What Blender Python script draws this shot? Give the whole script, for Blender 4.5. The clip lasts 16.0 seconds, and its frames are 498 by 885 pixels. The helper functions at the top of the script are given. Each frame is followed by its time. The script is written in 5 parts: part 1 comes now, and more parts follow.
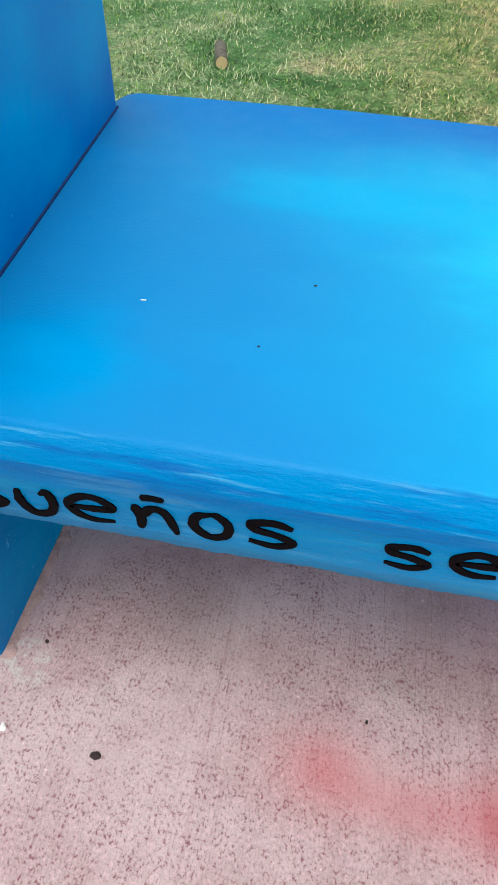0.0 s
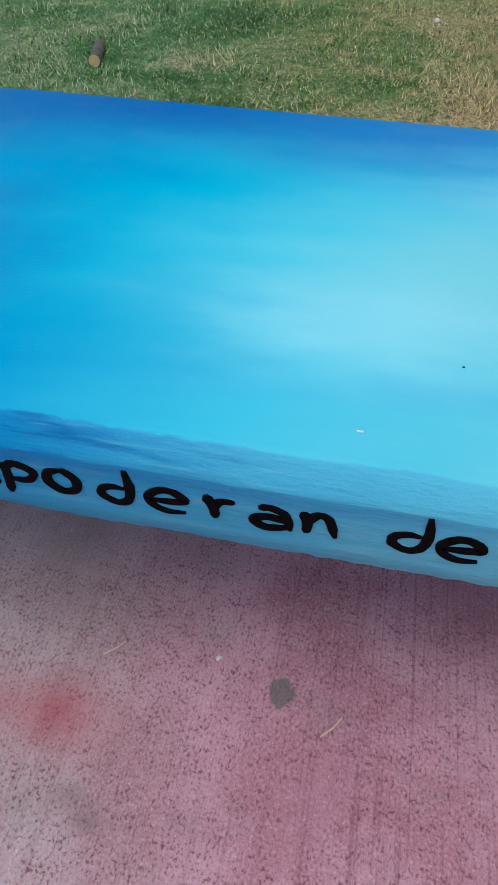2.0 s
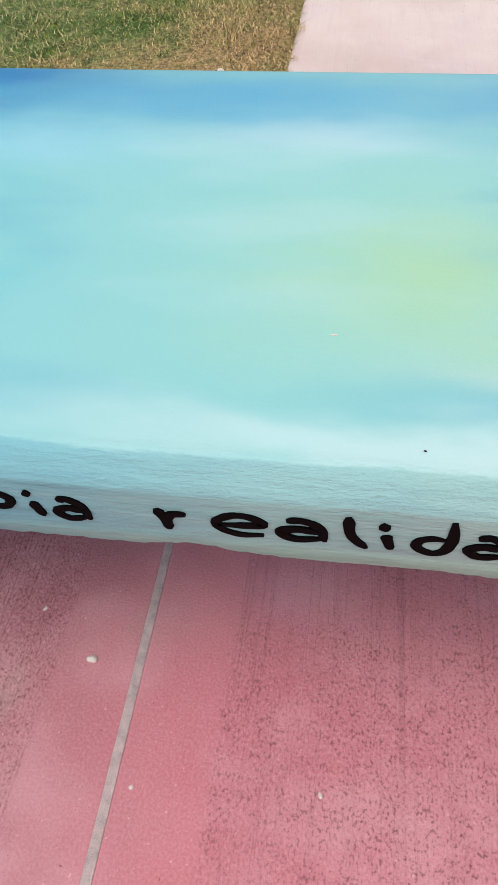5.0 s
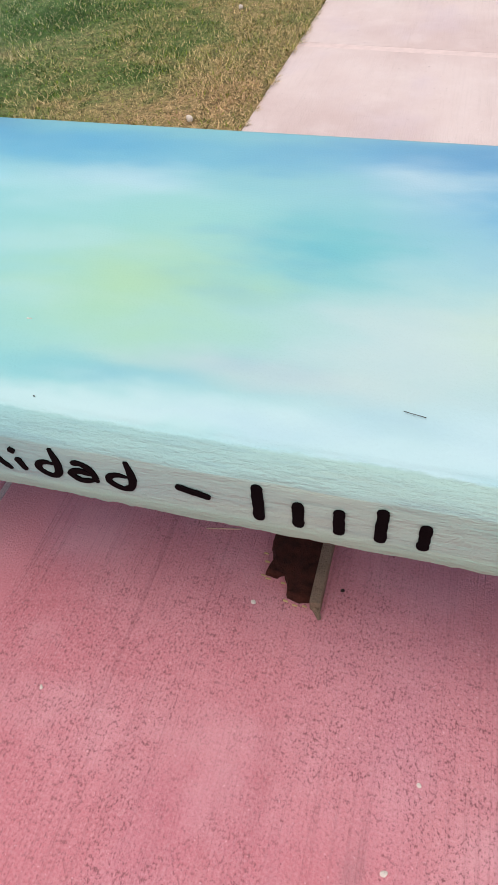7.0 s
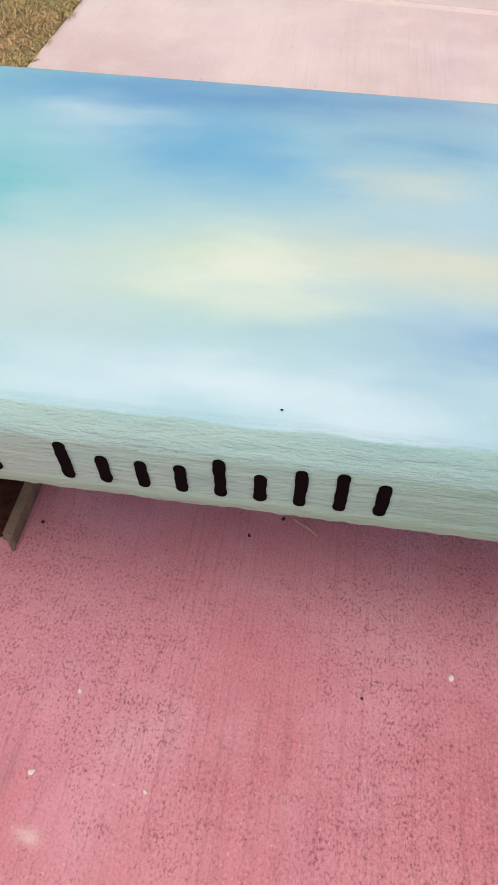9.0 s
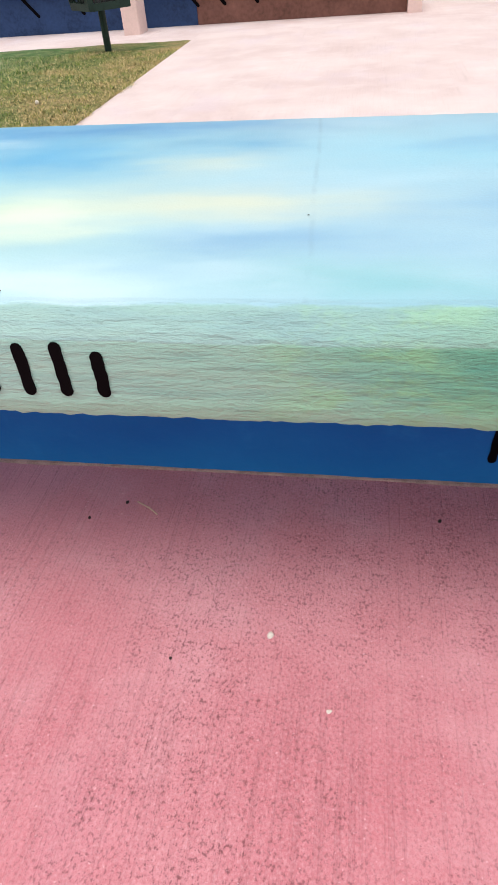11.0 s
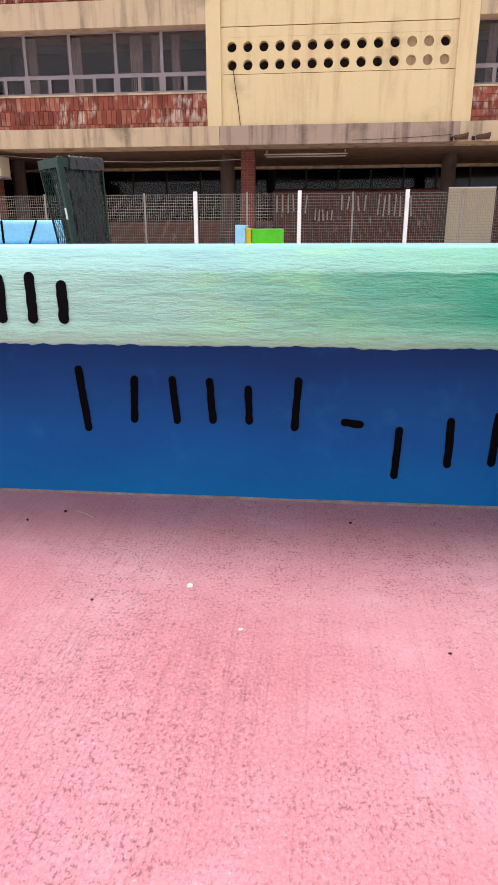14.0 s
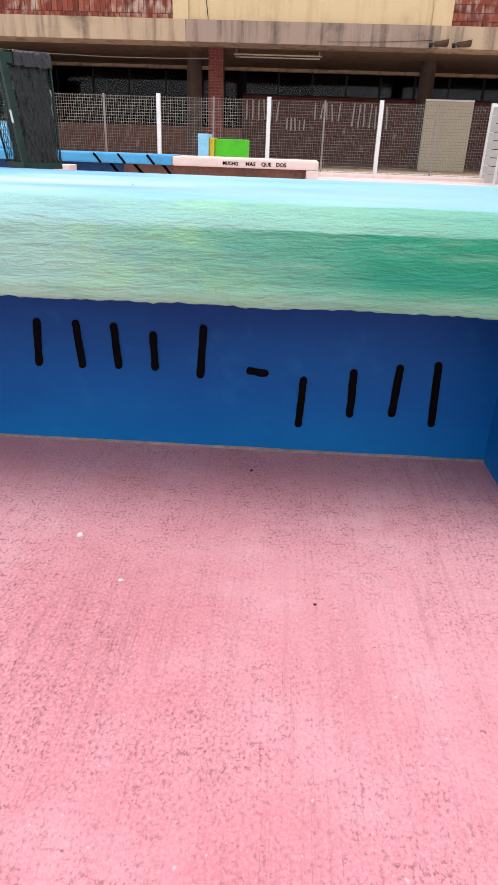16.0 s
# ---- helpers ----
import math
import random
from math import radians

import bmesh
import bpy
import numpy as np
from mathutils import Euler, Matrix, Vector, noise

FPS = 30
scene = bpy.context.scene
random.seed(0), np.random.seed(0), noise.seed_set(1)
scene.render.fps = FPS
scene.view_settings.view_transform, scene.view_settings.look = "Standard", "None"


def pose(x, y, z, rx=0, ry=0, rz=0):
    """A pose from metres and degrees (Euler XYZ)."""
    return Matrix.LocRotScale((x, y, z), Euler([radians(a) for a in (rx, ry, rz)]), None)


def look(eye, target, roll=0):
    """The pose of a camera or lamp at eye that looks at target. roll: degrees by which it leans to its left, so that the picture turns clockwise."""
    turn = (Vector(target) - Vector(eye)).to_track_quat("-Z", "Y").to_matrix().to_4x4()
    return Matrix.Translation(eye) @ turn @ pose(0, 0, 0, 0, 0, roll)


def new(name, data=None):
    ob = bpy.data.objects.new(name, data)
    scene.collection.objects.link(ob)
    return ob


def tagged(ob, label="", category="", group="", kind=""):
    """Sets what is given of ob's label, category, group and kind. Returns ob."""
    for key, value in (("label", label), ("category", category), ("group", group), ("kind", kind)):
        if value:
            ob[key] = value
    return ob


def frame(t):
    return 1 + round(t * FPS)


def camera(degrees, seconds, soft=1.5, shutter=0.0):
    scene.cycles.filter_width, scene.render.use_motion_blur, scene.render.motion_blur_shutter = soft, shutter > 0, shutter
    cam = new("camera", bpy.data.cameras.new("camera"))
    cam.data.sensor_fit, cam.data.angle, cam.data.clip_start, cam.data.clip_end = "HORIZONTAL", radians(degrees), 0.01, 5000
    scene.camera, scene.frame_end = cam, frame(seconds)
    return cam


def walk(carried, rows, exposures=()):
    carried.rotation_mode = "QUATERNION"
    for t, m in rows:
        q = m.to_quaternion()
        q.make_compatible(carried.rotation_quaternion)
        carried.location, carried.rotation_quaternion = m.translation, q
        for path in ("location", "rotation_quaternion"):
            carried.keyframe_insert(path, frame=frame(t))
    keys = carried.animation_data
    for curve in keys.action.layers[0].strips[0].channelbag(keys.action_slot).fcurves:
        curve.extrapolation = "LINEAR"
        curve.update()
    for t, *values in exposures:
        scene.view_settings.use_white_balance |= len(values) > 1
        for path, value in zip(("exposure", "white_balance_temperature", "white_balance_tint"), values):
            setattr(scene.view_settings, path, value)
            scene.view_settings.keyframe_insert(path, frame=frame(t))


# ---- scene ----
cam = camera(42.9, 16.0)
PATH = [
    (0, (0.048, 0.087, 0.859), (-0.18, 1.407, -0.625), 1.6),
    (0.5, (0.188, 0.123, 0.864), (0.054, 1.41, -0.661), 3.7),
    (1, (0.335, 0.105, 0.871), (0.073, 1.418, -0.614), -0.9),
    (1.5, (0.515, 0.084, 0.888), (0.237, 1.469, -0.527), 1.9),
    (2, (0.645, 0.066, 0.865), (0.36, 1.388, -0.609), -0.4),
    (2.5, (0.784, 0.108, 0.857), (0.466, 1.387, -0.647), -5.2),
    (3, (0.871, 0.123, 0.881), (0.663, 1.359, -0.677), -3.5),
    (3.2, (0.915, 0.122, 0.883), (0.677, 1.361, -0.668), -4.6),
    (5.3, (1.512, 0.134, 0.859), (1.241, 1.34, -0.714), -5.6),
    (5.5, (1.566, 0.151, 0.863), (1.244, 1.3, -0.742), -8.5),
    (6, (1.682, 0.139, 0.879), (1.359, 1.322, -0.7), -6.4),
    (6.5, (1.785, 0.091, 0.891), (1.323, 1.305, -0.629), -4.9),
    (7, (1.909, 0.03, 0.935), (1.445, 1.28, -0.556), -6.3),
    (7.5, (1.983, 0.013, 0.935), (1.611, 1.237, -0.602), -4.9),
    (8, (2.068, 0.052, 0.912), (1.756, 1.247, -0.661), -3.3),
    (8.5, (2.178, 0.085, 0.913), (1.959, 1.273, -0.682), -2.0),
    (8.6, (2.194, 0.085, 0.907), (2.033, 1.268, -0.697), -0.2),
    (9, (2.28, 0.055, 0.924), (2.092, 1.254, -0.666), -0.5),
    (9.5, (2.453, 0.026, 0.934), (2.117, 1.28, -0.588), -2.4),
    (10, (2.57, 0.019, 0.902), (2.285, 1.32, -0.59), -5.7),
    (10.2, (2.596, 0.0, 0.879), (2.296, 1.353, -0.563), -7.6),
    (12.3, (2.631, -0.275, 0.526), (2.324, 1.517, -0.306), 1.6),
    (12.5, (2.639, -0.308, 0.524), (2.401, 1.552, -0.171), 1.7),
    (13, (2.62, -0.369, 0.503), (2.469, 1.564, 0.013), 2.9),
    (13.5, (2.623, -0.379, 0.488), (2.429, 1.533, -0.065), -1.1),
    (14, (2.68, -0.387, 0.465), (2.485, 1.502, -0.16), -0.2),
    (14.5, (2.76, -0.383, 0.461), (2.636, 1.485, -0.245), -1.2),
    (15, (2.814, -0.382, 0.477), (2.792, 1.481, -0.251), 0.1),
    (15.5, (2.809, -0.377, 0.504), (2.738, 1.44, -0.329), 0.3),
    (16, (2.788, -0.369, 0.514), (2.706, 1.436, -0.343), 2.0),
]
LIGHT = [(0, 0.66, 5900, 2), (0.5, 0.34, 5650, 4), (1, 0.02, 5400, 6), (1.5, -0.14, 5300, 4), (2, -0.16, 5350, 5), (2.5, -0.02, 6150, 10), (3, 0.06, 6850, 11), (5.5, 0.0, 6600, 13), (6, -0.04, 6600, 13), (7, 0.02, 6650, 15), (8.5, -0.06, 6750, 17), (9.5, 0.02, 6900, 18), (10.2, 0.07, 6900, 18), (12.3, 0.75, 5950, 0), (13.5, 0.73, 6080, 4), (14.5, 0.70, 6150, 6), (16, 0.66, 6050, 6)]
walk(cam, [(t, look(eye, target, roll)) for t, eye, target, roll in PATH], LIGHT)

# ---- world, sun ----
world = bpy.data.worlds.new("overcast_sky")
scene.world = world
world.use_nodes = True
wn = world.node_tree
sky = wn.nodes.new("ShaderNodeTexSky")
sky.sky_type = "NISHITA"
sky.sun_disc = False
sky.sun_elevation, sky.sun_rotation = radians(78), radians(200)
sky.air_density, sky.dust_density, sky.ozone_density = 1.0, 6.0, 1.0
veil = wn.nodes.new("ShaderNodeMix")
veil.data_type = "RGBA"
veil.inputs["Factor"].default_value = 0.72
veil.inputs["B"].default_value = (9.6, 9.7, 9.9, 1)
wn.links.new(sky.outputs["Color"], veil.inputs["A"])
wn.links.new(veil.outputs["Result"], wn.nodes["Background"].inputs["Color"])
wn.nodes["Background"].inputs["Strength"].default_value = 0.1
sun_data = bpy.data.lights.new("sun", "SUN")
sun_data.energy, sun_data.angle, sun_data.color = 1.1, radians(40), (1.0, 0.97, 0.93)
sun = new("sun", sun_data)
sun.matrix_world = look((0.3, -1.7, 9), (1.0, 0, 0))


# ---- materials ----
def rgb(r, g, b):
    """Linear colour from 0 to 255 sRGB values."""
    return tuple(((c / 255 + 0.055) / 1.055) ** 2.4 if c > 10 else c / 255 / 12.92 for c in (r, g, b)) + (1.0,)


class Shader:
    """A node material built step by step; every texture reads the place in metres."""

    def __init__(self, name, rough=0.7, metal=0.0, spec=0.5):
        self.m = bpy.data.materials.new(name)
        self.m.use_nodes = True
        self.t = self.m.node_tree
        self.b = self.t.nodes["Principled BSDF"]
        self.b.inputs["Roughness"].default_value = rough
        self.b.inputs["Metallic"].default_value = metal
        self.b.inputs["Specular IOR Level"].default_value = spec
        self.pos = self.t.nodes.new("ShaderNodeNewGeometry").outputs["Position"]

    def n(self, kind, **sets):
        node = self.t.nodes.new(kind)
        for k, v in sets.items():
            if k == "op":
                node.operation = v
        return node

    def put(self, value, socket):
        if isinstance(value, (int, float, tuple, list)):
            socket.default_value = value
        else:
            self.t.links.new(value, socket)

    def at(self, sx=1, sy=1, sz=1, dx=0, dy=0, dz=0):
        node = self.n("ShaderNodeMapping")
        self.put(self.pos, node.inputs["Vector"])
        node.inputs["Scale"].default_value = (sx, sy, sz)
        node.inputs["Location"].default_value = (dx, dy, dz)
        return node.outputs["Vector"]

    def noise(self, scale, detail=4, vec=None, rough=0.55, warp=0.0):
        node = self.n("ShaderNodeTexNoise")
        self.put(vec if vec is not None else self.pos, node.inputs["Vector"])
        node.inputs["Scale"].default_value = scale
        node.inputs["Detail"].default_value = detail
        node.inputs["Roughness"].default_value = rough
        node.inputs["Distortion"].default_value = warp
        return node.outputs["Fac"]

    def voronoi(self, scale, vec=None):
        node = self.n("ShaderNodeTexVoronoi")
        self.put(vec if vec is not None else self.pos, node.inputs["Vector"])
        node.inputs["Scale"].default_value = scale
        return node.outputs["Distance"]

    def math(self, op, a, b=0.0, clamp=False):
        node = self.n("ShaderNodeMath", op=op)
        node.use_clamp = clamp
        self.put(a, node.inputs[0])
        self.put(b, node.inputs[1])
        return node.outputs[0]

    def span(self, v, lo, hi, a=0.0, b=1.0):
        node = self.n("ShaderNodeMapRange")
        node.interpolation_type = "SMOOTHSTEP"
        for i, x in enumerate((v, lo, hi, a, b)):
            self.put(x, node.inputs[i])
        return node.outputs[0]

    def mix(self, f, a, b, how="MIX"):
        node = self.n("ShaderNodeMix")
        node.data_type = "RGBA"
        node.blend_type = how
        self.put(f, node.inputs["Factor"])
        self.put(a, node.inputs["A"])
        self.put(b, node.inputs["B"])
        return node.outputs["Result"]

    def ramp(self, v, stops):
        node = self.n("ShaderNodeValToRGB")
        cr = node.color_ramp
        while len(cr.elements) < len(stops):
            cr.elements.new(0.5)
        for e, (p, c) in zip(cr.elements, stops):
            e.position, e.color = p, c
        self.put(v, node.inputs["Fac"])
        return node.outputs["Color"]

    def axes(self):
        node = self.n("ShaderNodeSeparateXYZ")
        self.put(self.pos, node.inputs[0])
        return node.outputs

    def island(self):
        return self.t.nodes.new("ShaderNodeNewGeometry").outputs["Random Per Island"]

    def color(self, c):
        self.put(c, self.b.inputs["Base Color"])
        return self

    def rough(self, r):
        self.put(r, self.b.inputs["Roughness"])
        return self

    def bump(self, h, strength=0.3, dist=0.01):
        node = self.n("ShaderNodeBump")
        node.inputs["Strength"].default_value = strength
        node.inputs["Distance"].default_value = dist
        self.put(h, node.inputs["Height"])
        self.put(node.outputs["Normal"], self.b.inputs["Normal"])
        return self


def plain(name, c, rough=0.6, metal=0.0, vary=0.12, scale=8.0, bump=0.1, spec=0.22):
    """One colour with two scales of wear and a fine relief."""
    s = Shader(name, rough, metal, spec)
    f = s.math("ADD", s.math("MULTIPLY", s.noise(scale, 5), 0.6), s.math("MULTIPLY", s.noise(scale * 9, 3), 0.4))
    dark = tuple(x * (1 - 2.2 * vary) for x in c[:3]) + (1,)
    light = tuple(min(1, x * (1 + 1.6 * vary)) for x in c[:3]) + (1,)
    s.color(s.ramp(f, [(0.25, dark), (0.5, c), (0.75, light)]))
    if bump:
        s.bump(s.noise(scale * 12, 3), bump, 0.01)
    return s.m


def blotch(s, xs, ys, zs, base, patches, wobble=1.0):
    """Soft brushed patches of paint: centre, half sizes, strength and colour."""
    wob = s.math("MULTIPLY", s.math("SUBTRACT", s.noise(6.0, 3.0, s.at(1, 2.2, 2.2)), 0.5), 0.30 * wobble)
    wob2 = s.math("MULTIPLY", s.math("SUBTRACT", s.noise(7.0, 3.0, s.at(0.7, 1.6, 1.6, 7)), 0.5), 0.14 * wobble)
    px, py = s.math("ADD", xs, wob), s.math("ADD", ys, wob2)
    col = base
    for cx, cy, rx, ry, k, c in patches:
        dx = s.math("DIVIDE", s.math("SUBTRACT", px, cx), rx)
        dy = s.math("DIVIDE", s.math("SUBTRACT", py, cy), ry)
        d = s.math("ADD", s.math("MULTIPLY", dx, dx), s.math("MULTIPLY", dy, dy))
        col = s.mix(s.math("MULTIPLY", s.math("POWER", 0.14, d), k), col, c)
    return col


def bench_paint():
    """Cloudy hand-blended blues that pale into aqua, yellow and green along the bench."""
    s = Shader("painted_concrete_sky", 0.5, spec=0.18)
    x, y, z = s.axes()
    wx = s.math("ADD", x, s.math("MULTIPLY", s.math("SUBTRACT", s.noise(1.3, 4, s.at(1, 2.2, 2.2)), 0.5), 0.6))
    u = s.math("DIVIDE", s.math("ADD", wx, 0.6), 4.2, True)
    top = s.ramp(u, [(0.05, rgb(28, 112, 166)), (0.14, rgb(30, 122, 176)), (0.214, rgb(34, 146, 190)), (0.286, rgb(80, 188, 208)), (0.333, rgb(104, 194, 206)),
                     (0.381, rgb(136, 202, 206)), (0.5, rgb(146, 206, 204)), (0.62, rgb(160, 206, 212)), (0.74, rgb(162, 200, 213)), (0.86, rgb(150, 190, 210))])
    top = blotch(s, x, y, z, top, [
        (0.03, 0.92, 0.22, 0.12, 0.55, rgb(26, 164, 204)), (0.33, 0.72, 0.17, 0.24, 0.5, rgb(48, 186, 208)), (0.30, 1.21, 0.95, 0.18, 0.95, rgb(8, 96, 166)),
        (0.72, 1.15, 0.40, 0.24, 0.85, rgb(30, 116, 182)), (0.42, 0.90, 0.28, 0.15, 0.65, rgb(16, 174, 202)), (0.62, 0.76, 0.34, 0.26, 0.7, rgb(84, 202, 218)),
        (0.66, 0.63, 0.22, 0.13, 0.8, rgb(148, 216, 224)), (0.98, 0.95, 0.28, 0.10, 0.7, rgb(150, 210, 226))], 0.85)
    top = blotch(s, x, y, z, top, [
        (0.80, 0.74, 0.34, 0.22, 0.55, rgb(154, 208, 204)), (1.54, 0.68, 0.26, 0.17, 0.85, rgb(166, 210, 172)), (1.53, 0.505, 0.22, 0.04, 0.65, rgb(104, 188, 200)),
        (1.39, 0.98, 0.20, 0.08, 0.65, rgb(180, 216, 226)), (1.25, 1.09, 0.50, 0.13, 0.8, rgb(92, 172, 210)), (1.77, 0.82, 0.17, 0.15, 0.85, rgb(106, 188, 196)),
        (1.85, 1.10, 0.46, 0.16, 0.75, rgb(98, 168, 208)), (1.90, 0.62, 0.20, 0.12, 0.6, rgb(194, 212, 214))], 0.85)
    top = blotch(s, x, y, z, top, [
        (2.15, 0.67, 0.26, 0.13, 0.65, rgb(210, 224, 190)), (2.42, 0.71, 0.26, 0.085, 0.7, rgb(212, 216, 190)), (2.10, 0.94, 0.28, 0.17, 0.8, rgb(88, 164, 206)),
        (2.18, 1.12, 0.50, 0.09, 0.65, rgb(70, 136, 192)), (2.43, 0.99, 0.15, 0.08, 0.6, rgb(78, 150, 192)), (1.89, 1.03, 0.15, 0.065, 0.6, rgb(188, 216, 226)),
        (2.50, 0.575, 0.20, 0.065, 0.85, rgb(130, 174, 204)), (2.38, 0.88, 0.13, 0.07, 0.6, rgb(196, 208, 194)), (1.77, 0.54, 0.32, 0.06, 0.65, rgb(194, 210, 208))], 0.85)
    top = blotch(s, x, y, z, top, [
        (1.62, 0.455, 0.62, 0.045, 0.6, rgb(206, 228, 232)), (2.22, 0.48, 0.38, 0.06, 0.75, rgb(208, 230, 236)), (2.64, 0.48, 0.20, 0.07, 0.65, rgb(120, 184, 190)),
        (-0.22, 0.52, 0.12, 0.10, 0.5, rgb(0, 146, 200)), (2.75, 0.92, 0.34, 0.16, 0.5, rgb(140, 202, 220)), (2.20, 0.66, 0.12, 0.08, 0.5, rgb(226, 234, 220))], 0.85)
    cloud = s.noise(2.6, 2.5, s.at(1.0, 2.6, 2.6))
    top = s.mix(s.math("MULTIPLY", s.span(cloud, 0.50, 0.75, 0.0, 0.20), s.span(x, 0.4, 1.2, 0.0, 1.0)), top, rgb(200, 228, 234))
    top = s.mix(s.span(cloud, 0.46, 0.25, 0.0, 0.18), top, rgb(14, 130, 196))
    line = s.math("MULTIPLY", s.span(s.math("ABSOLUTE", s.math("SUBTRACT", s.math("ADD", x, s.math("MULTIPLY", y, 0.045)), s.math("ADD", 2.58, s.math("MULTIPLY", s.noise(8, 2), 0.012)))), 0.0, 0.006, 0.24, 0.0), s.span(s.noise(9, 3), 0.4, 0.62))
    top = s.mix(line, top, rgb(120, 150, 170))
    face = s.ramp(u, [(0.05, rgb(16, 112, 164)), (0.2, rgb(20, 128, 180)), (0.34, rgb(98, 172, 194)), (0.46, rgb(146, 188, 188)),
                      (0.58, rgb(172, 196, 184)), (0.68, rgb(160, 200, 188)), (0.755, rgb(146, 190, 172)), (0.835, rgb(54, 146, 114)), (0.9, rgb(40, 136, 98))])
    streak = s.noise(16, 5, s.at(0.35, 1, 5))
    face = s.mix(s.math("MULTIPLY", s.span(streak, 0.5, 0.75, 0, 0.25), s.span(x, 0.2, 1.3, 0.02, 0.9)), face, rgb(190, 212, 186))
    face = s.mix(s.span(streak, 0.45, 0.2, 0, 0.25), face, rgb(40, 140, 146))
    low = s.math("MULTIPLY", s.span(z, 0.365, 0.335), s.span(x, 0.6, 1.6, 0.03, 0.5))
    face = s.mix(low, face, rgb(166, 218, 188))
    face = s.mix(s.math("MULTIPLY", s.span(z, 0.385, 0.415), s.span(x, 1.2, 0.2, 0, 0.55)), face, rgb(4, 82, 150))
    cham = s.ramp(u, [(0.05, rgb(0, 112, 166)), (0.22, rgb(6, 122, 178)), (0.33, rgb(98, 180, 202)), (0.5, rgb(156, 200, 198)),
                      (0.62, rgb(168, 202, 194)), (0.765, rgb(148, 188, 184)), (0.82, rgb(136, 184, 162)), (0.92, rgb(92, 162, 138))])
    cham = s.mix(s.math("MULTIPLY", s.span(s.noise(22, 5, s.at(0.3, 1, 4)), 0.48, 0.66), s.span(x, 0.2, 0.8, 0.8, 0.10)), cham, rgb(2, 80, 146))
    bristle = s.noise(1.0, 4, s.at(11, 170, 170), rough=0.62)
    cham = s.mix(s.span(bristle, 0.54, 0.72, 0, 0.4), cham, s.mix(s.span(x, 0.6, 1.4, 0.4, 0.2), cham, rgb(150, 216, 226)))
    cham = s.mix(s.span(bristle, 0.46, 0.32, 0, 0.4), cham, s.mix(0.6, cham, face))
    swipe = s.noise(1.0, 4, s.at(7, 60, 60, 3), rough=0.62)
    face = s.mix(s.span(swipe, 0.52, 0.72, 0, 0.22), face, s.mix(0.5, face, rgb(170, 220, 204)))
    face = s.mix(s.span(swipe, 0.46, 0.30, 0, 0.28), face, s.mix(0.5, face, rgb(30, 110, 130)))
    bloom = s.math("MULTIPLY", s.span(s.math("ABSOLUTE", s.math("SUBTRACT", wx, 2.66)), 0.16, 0.02), s.span(s.noise(24, 5, s.at(0.6, 1, 1, 4), rough=0.66), 0.46, 0.64, 0.0, 0.45))
    face, cham = s.mix(bloom, face, rgb(150, 202, 140)), s.mix(bloom, cham, rgb(164, 212, 162))
    edge = s.math("ADD", z, s.math("MULTIPLY", s.math("SUBTRACT", s.noise(26, 4, s.at(0.4, 1, 1)), 0.5), 0.009))
    col = s.mix(s.span(edge, 0.4195, 0.4215), face, cham)
    lip = s.math("ADD", y, s.math("MULTIPLY", s.math("SUBTRACT", s.noise(40, 5, s.at(0.25, 1, 1), rough=0.7), 0.5), 0.016))
    col = s.mix(s.math("MULTIPLY", s.span(lip, 0.431, 0.435), s.span(z, 0.435, 0.445)), col, top)
    s.color(col)
    s.rough(s.span(s.noise(12, 4), 0.3, 0.7, 0.42, 0.55))
    coarse = s.math("ADD", s.math("MULTIPLY", s.noise(75, 5, s.at(0.3, 1, 1), rough=0.68), 0.8), s.math("MULTIPLY", bristle, 0.25))
    front = s.math("MULTIPLY", s.math("MULTIPLY", coarse, s.span(x, 0.3, 2.7, 0.6, 1.5)), s.span(y, 0.445, 0.43, 0.03, 1.0))
    s.bump(s.math("ADD", front, s.math("MULTIPLY", s.noise(240, 2), 0.10)), 0.75, 0.007)
    return s.m


def deep_blue():
    s = Shader("painted_concrete_deep_blue", 0.5, spec=0.2)
    x, y, z = s.axes()
    # Ramp darkens upward: the shade under the slab is mixed into the blue.
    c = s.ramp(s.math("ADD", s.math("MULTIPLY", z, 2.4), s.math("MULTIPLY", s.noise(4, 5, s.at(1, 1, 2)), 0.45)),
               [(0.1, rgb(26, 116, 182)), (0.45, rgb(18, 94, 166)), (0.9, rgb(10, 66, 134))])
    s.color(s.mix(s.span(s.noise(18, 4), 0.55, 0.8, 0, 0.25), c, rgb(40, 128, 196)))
    s.bump(s.noise(70, 4), 0.3, 0.004)
    return s.m


def block_blue():
    """Cobalt at the foot of the raised block, paling to teal further up, with scuffs beside the seat."""
    s = Shader("painted_concrete_cobalt", 0.5, spec=0.2)
    x, y, z = s.axes()
    c = s.ramp(s.noise(3.2, 5, s.at(1, 1.2, 1.6)), [(0.3, rgb(8, 110, 172)), (0.55, rgb(10, 132, 184)), (0.75, rgb(16, 154, 196))])
    # Darker foot: part paint gradient, part shadow put into the colour.
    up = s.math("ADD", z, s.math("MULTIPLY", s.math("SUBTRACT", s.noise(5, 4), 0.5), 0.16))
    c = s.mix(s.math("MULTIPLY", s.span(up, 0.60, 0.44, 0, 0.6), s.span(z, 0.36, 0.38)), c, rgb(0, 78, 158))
    scuff = s.math("MULTIPLY", s.span(s.noise(38, 5, s.at(1, 1, 0.6), rough=0.7), 0.60, 0.68, 0, 0.5), s.math("MULTIPLY", s.span(z, 0.54, 0.47), s.span(y, 0.95, 0.7)))
    s.color(s.mix(scuff, c, rgb(110, 186, 222))).bump(s.noise(60, 4), 0.3, 0.004)
    return s.m


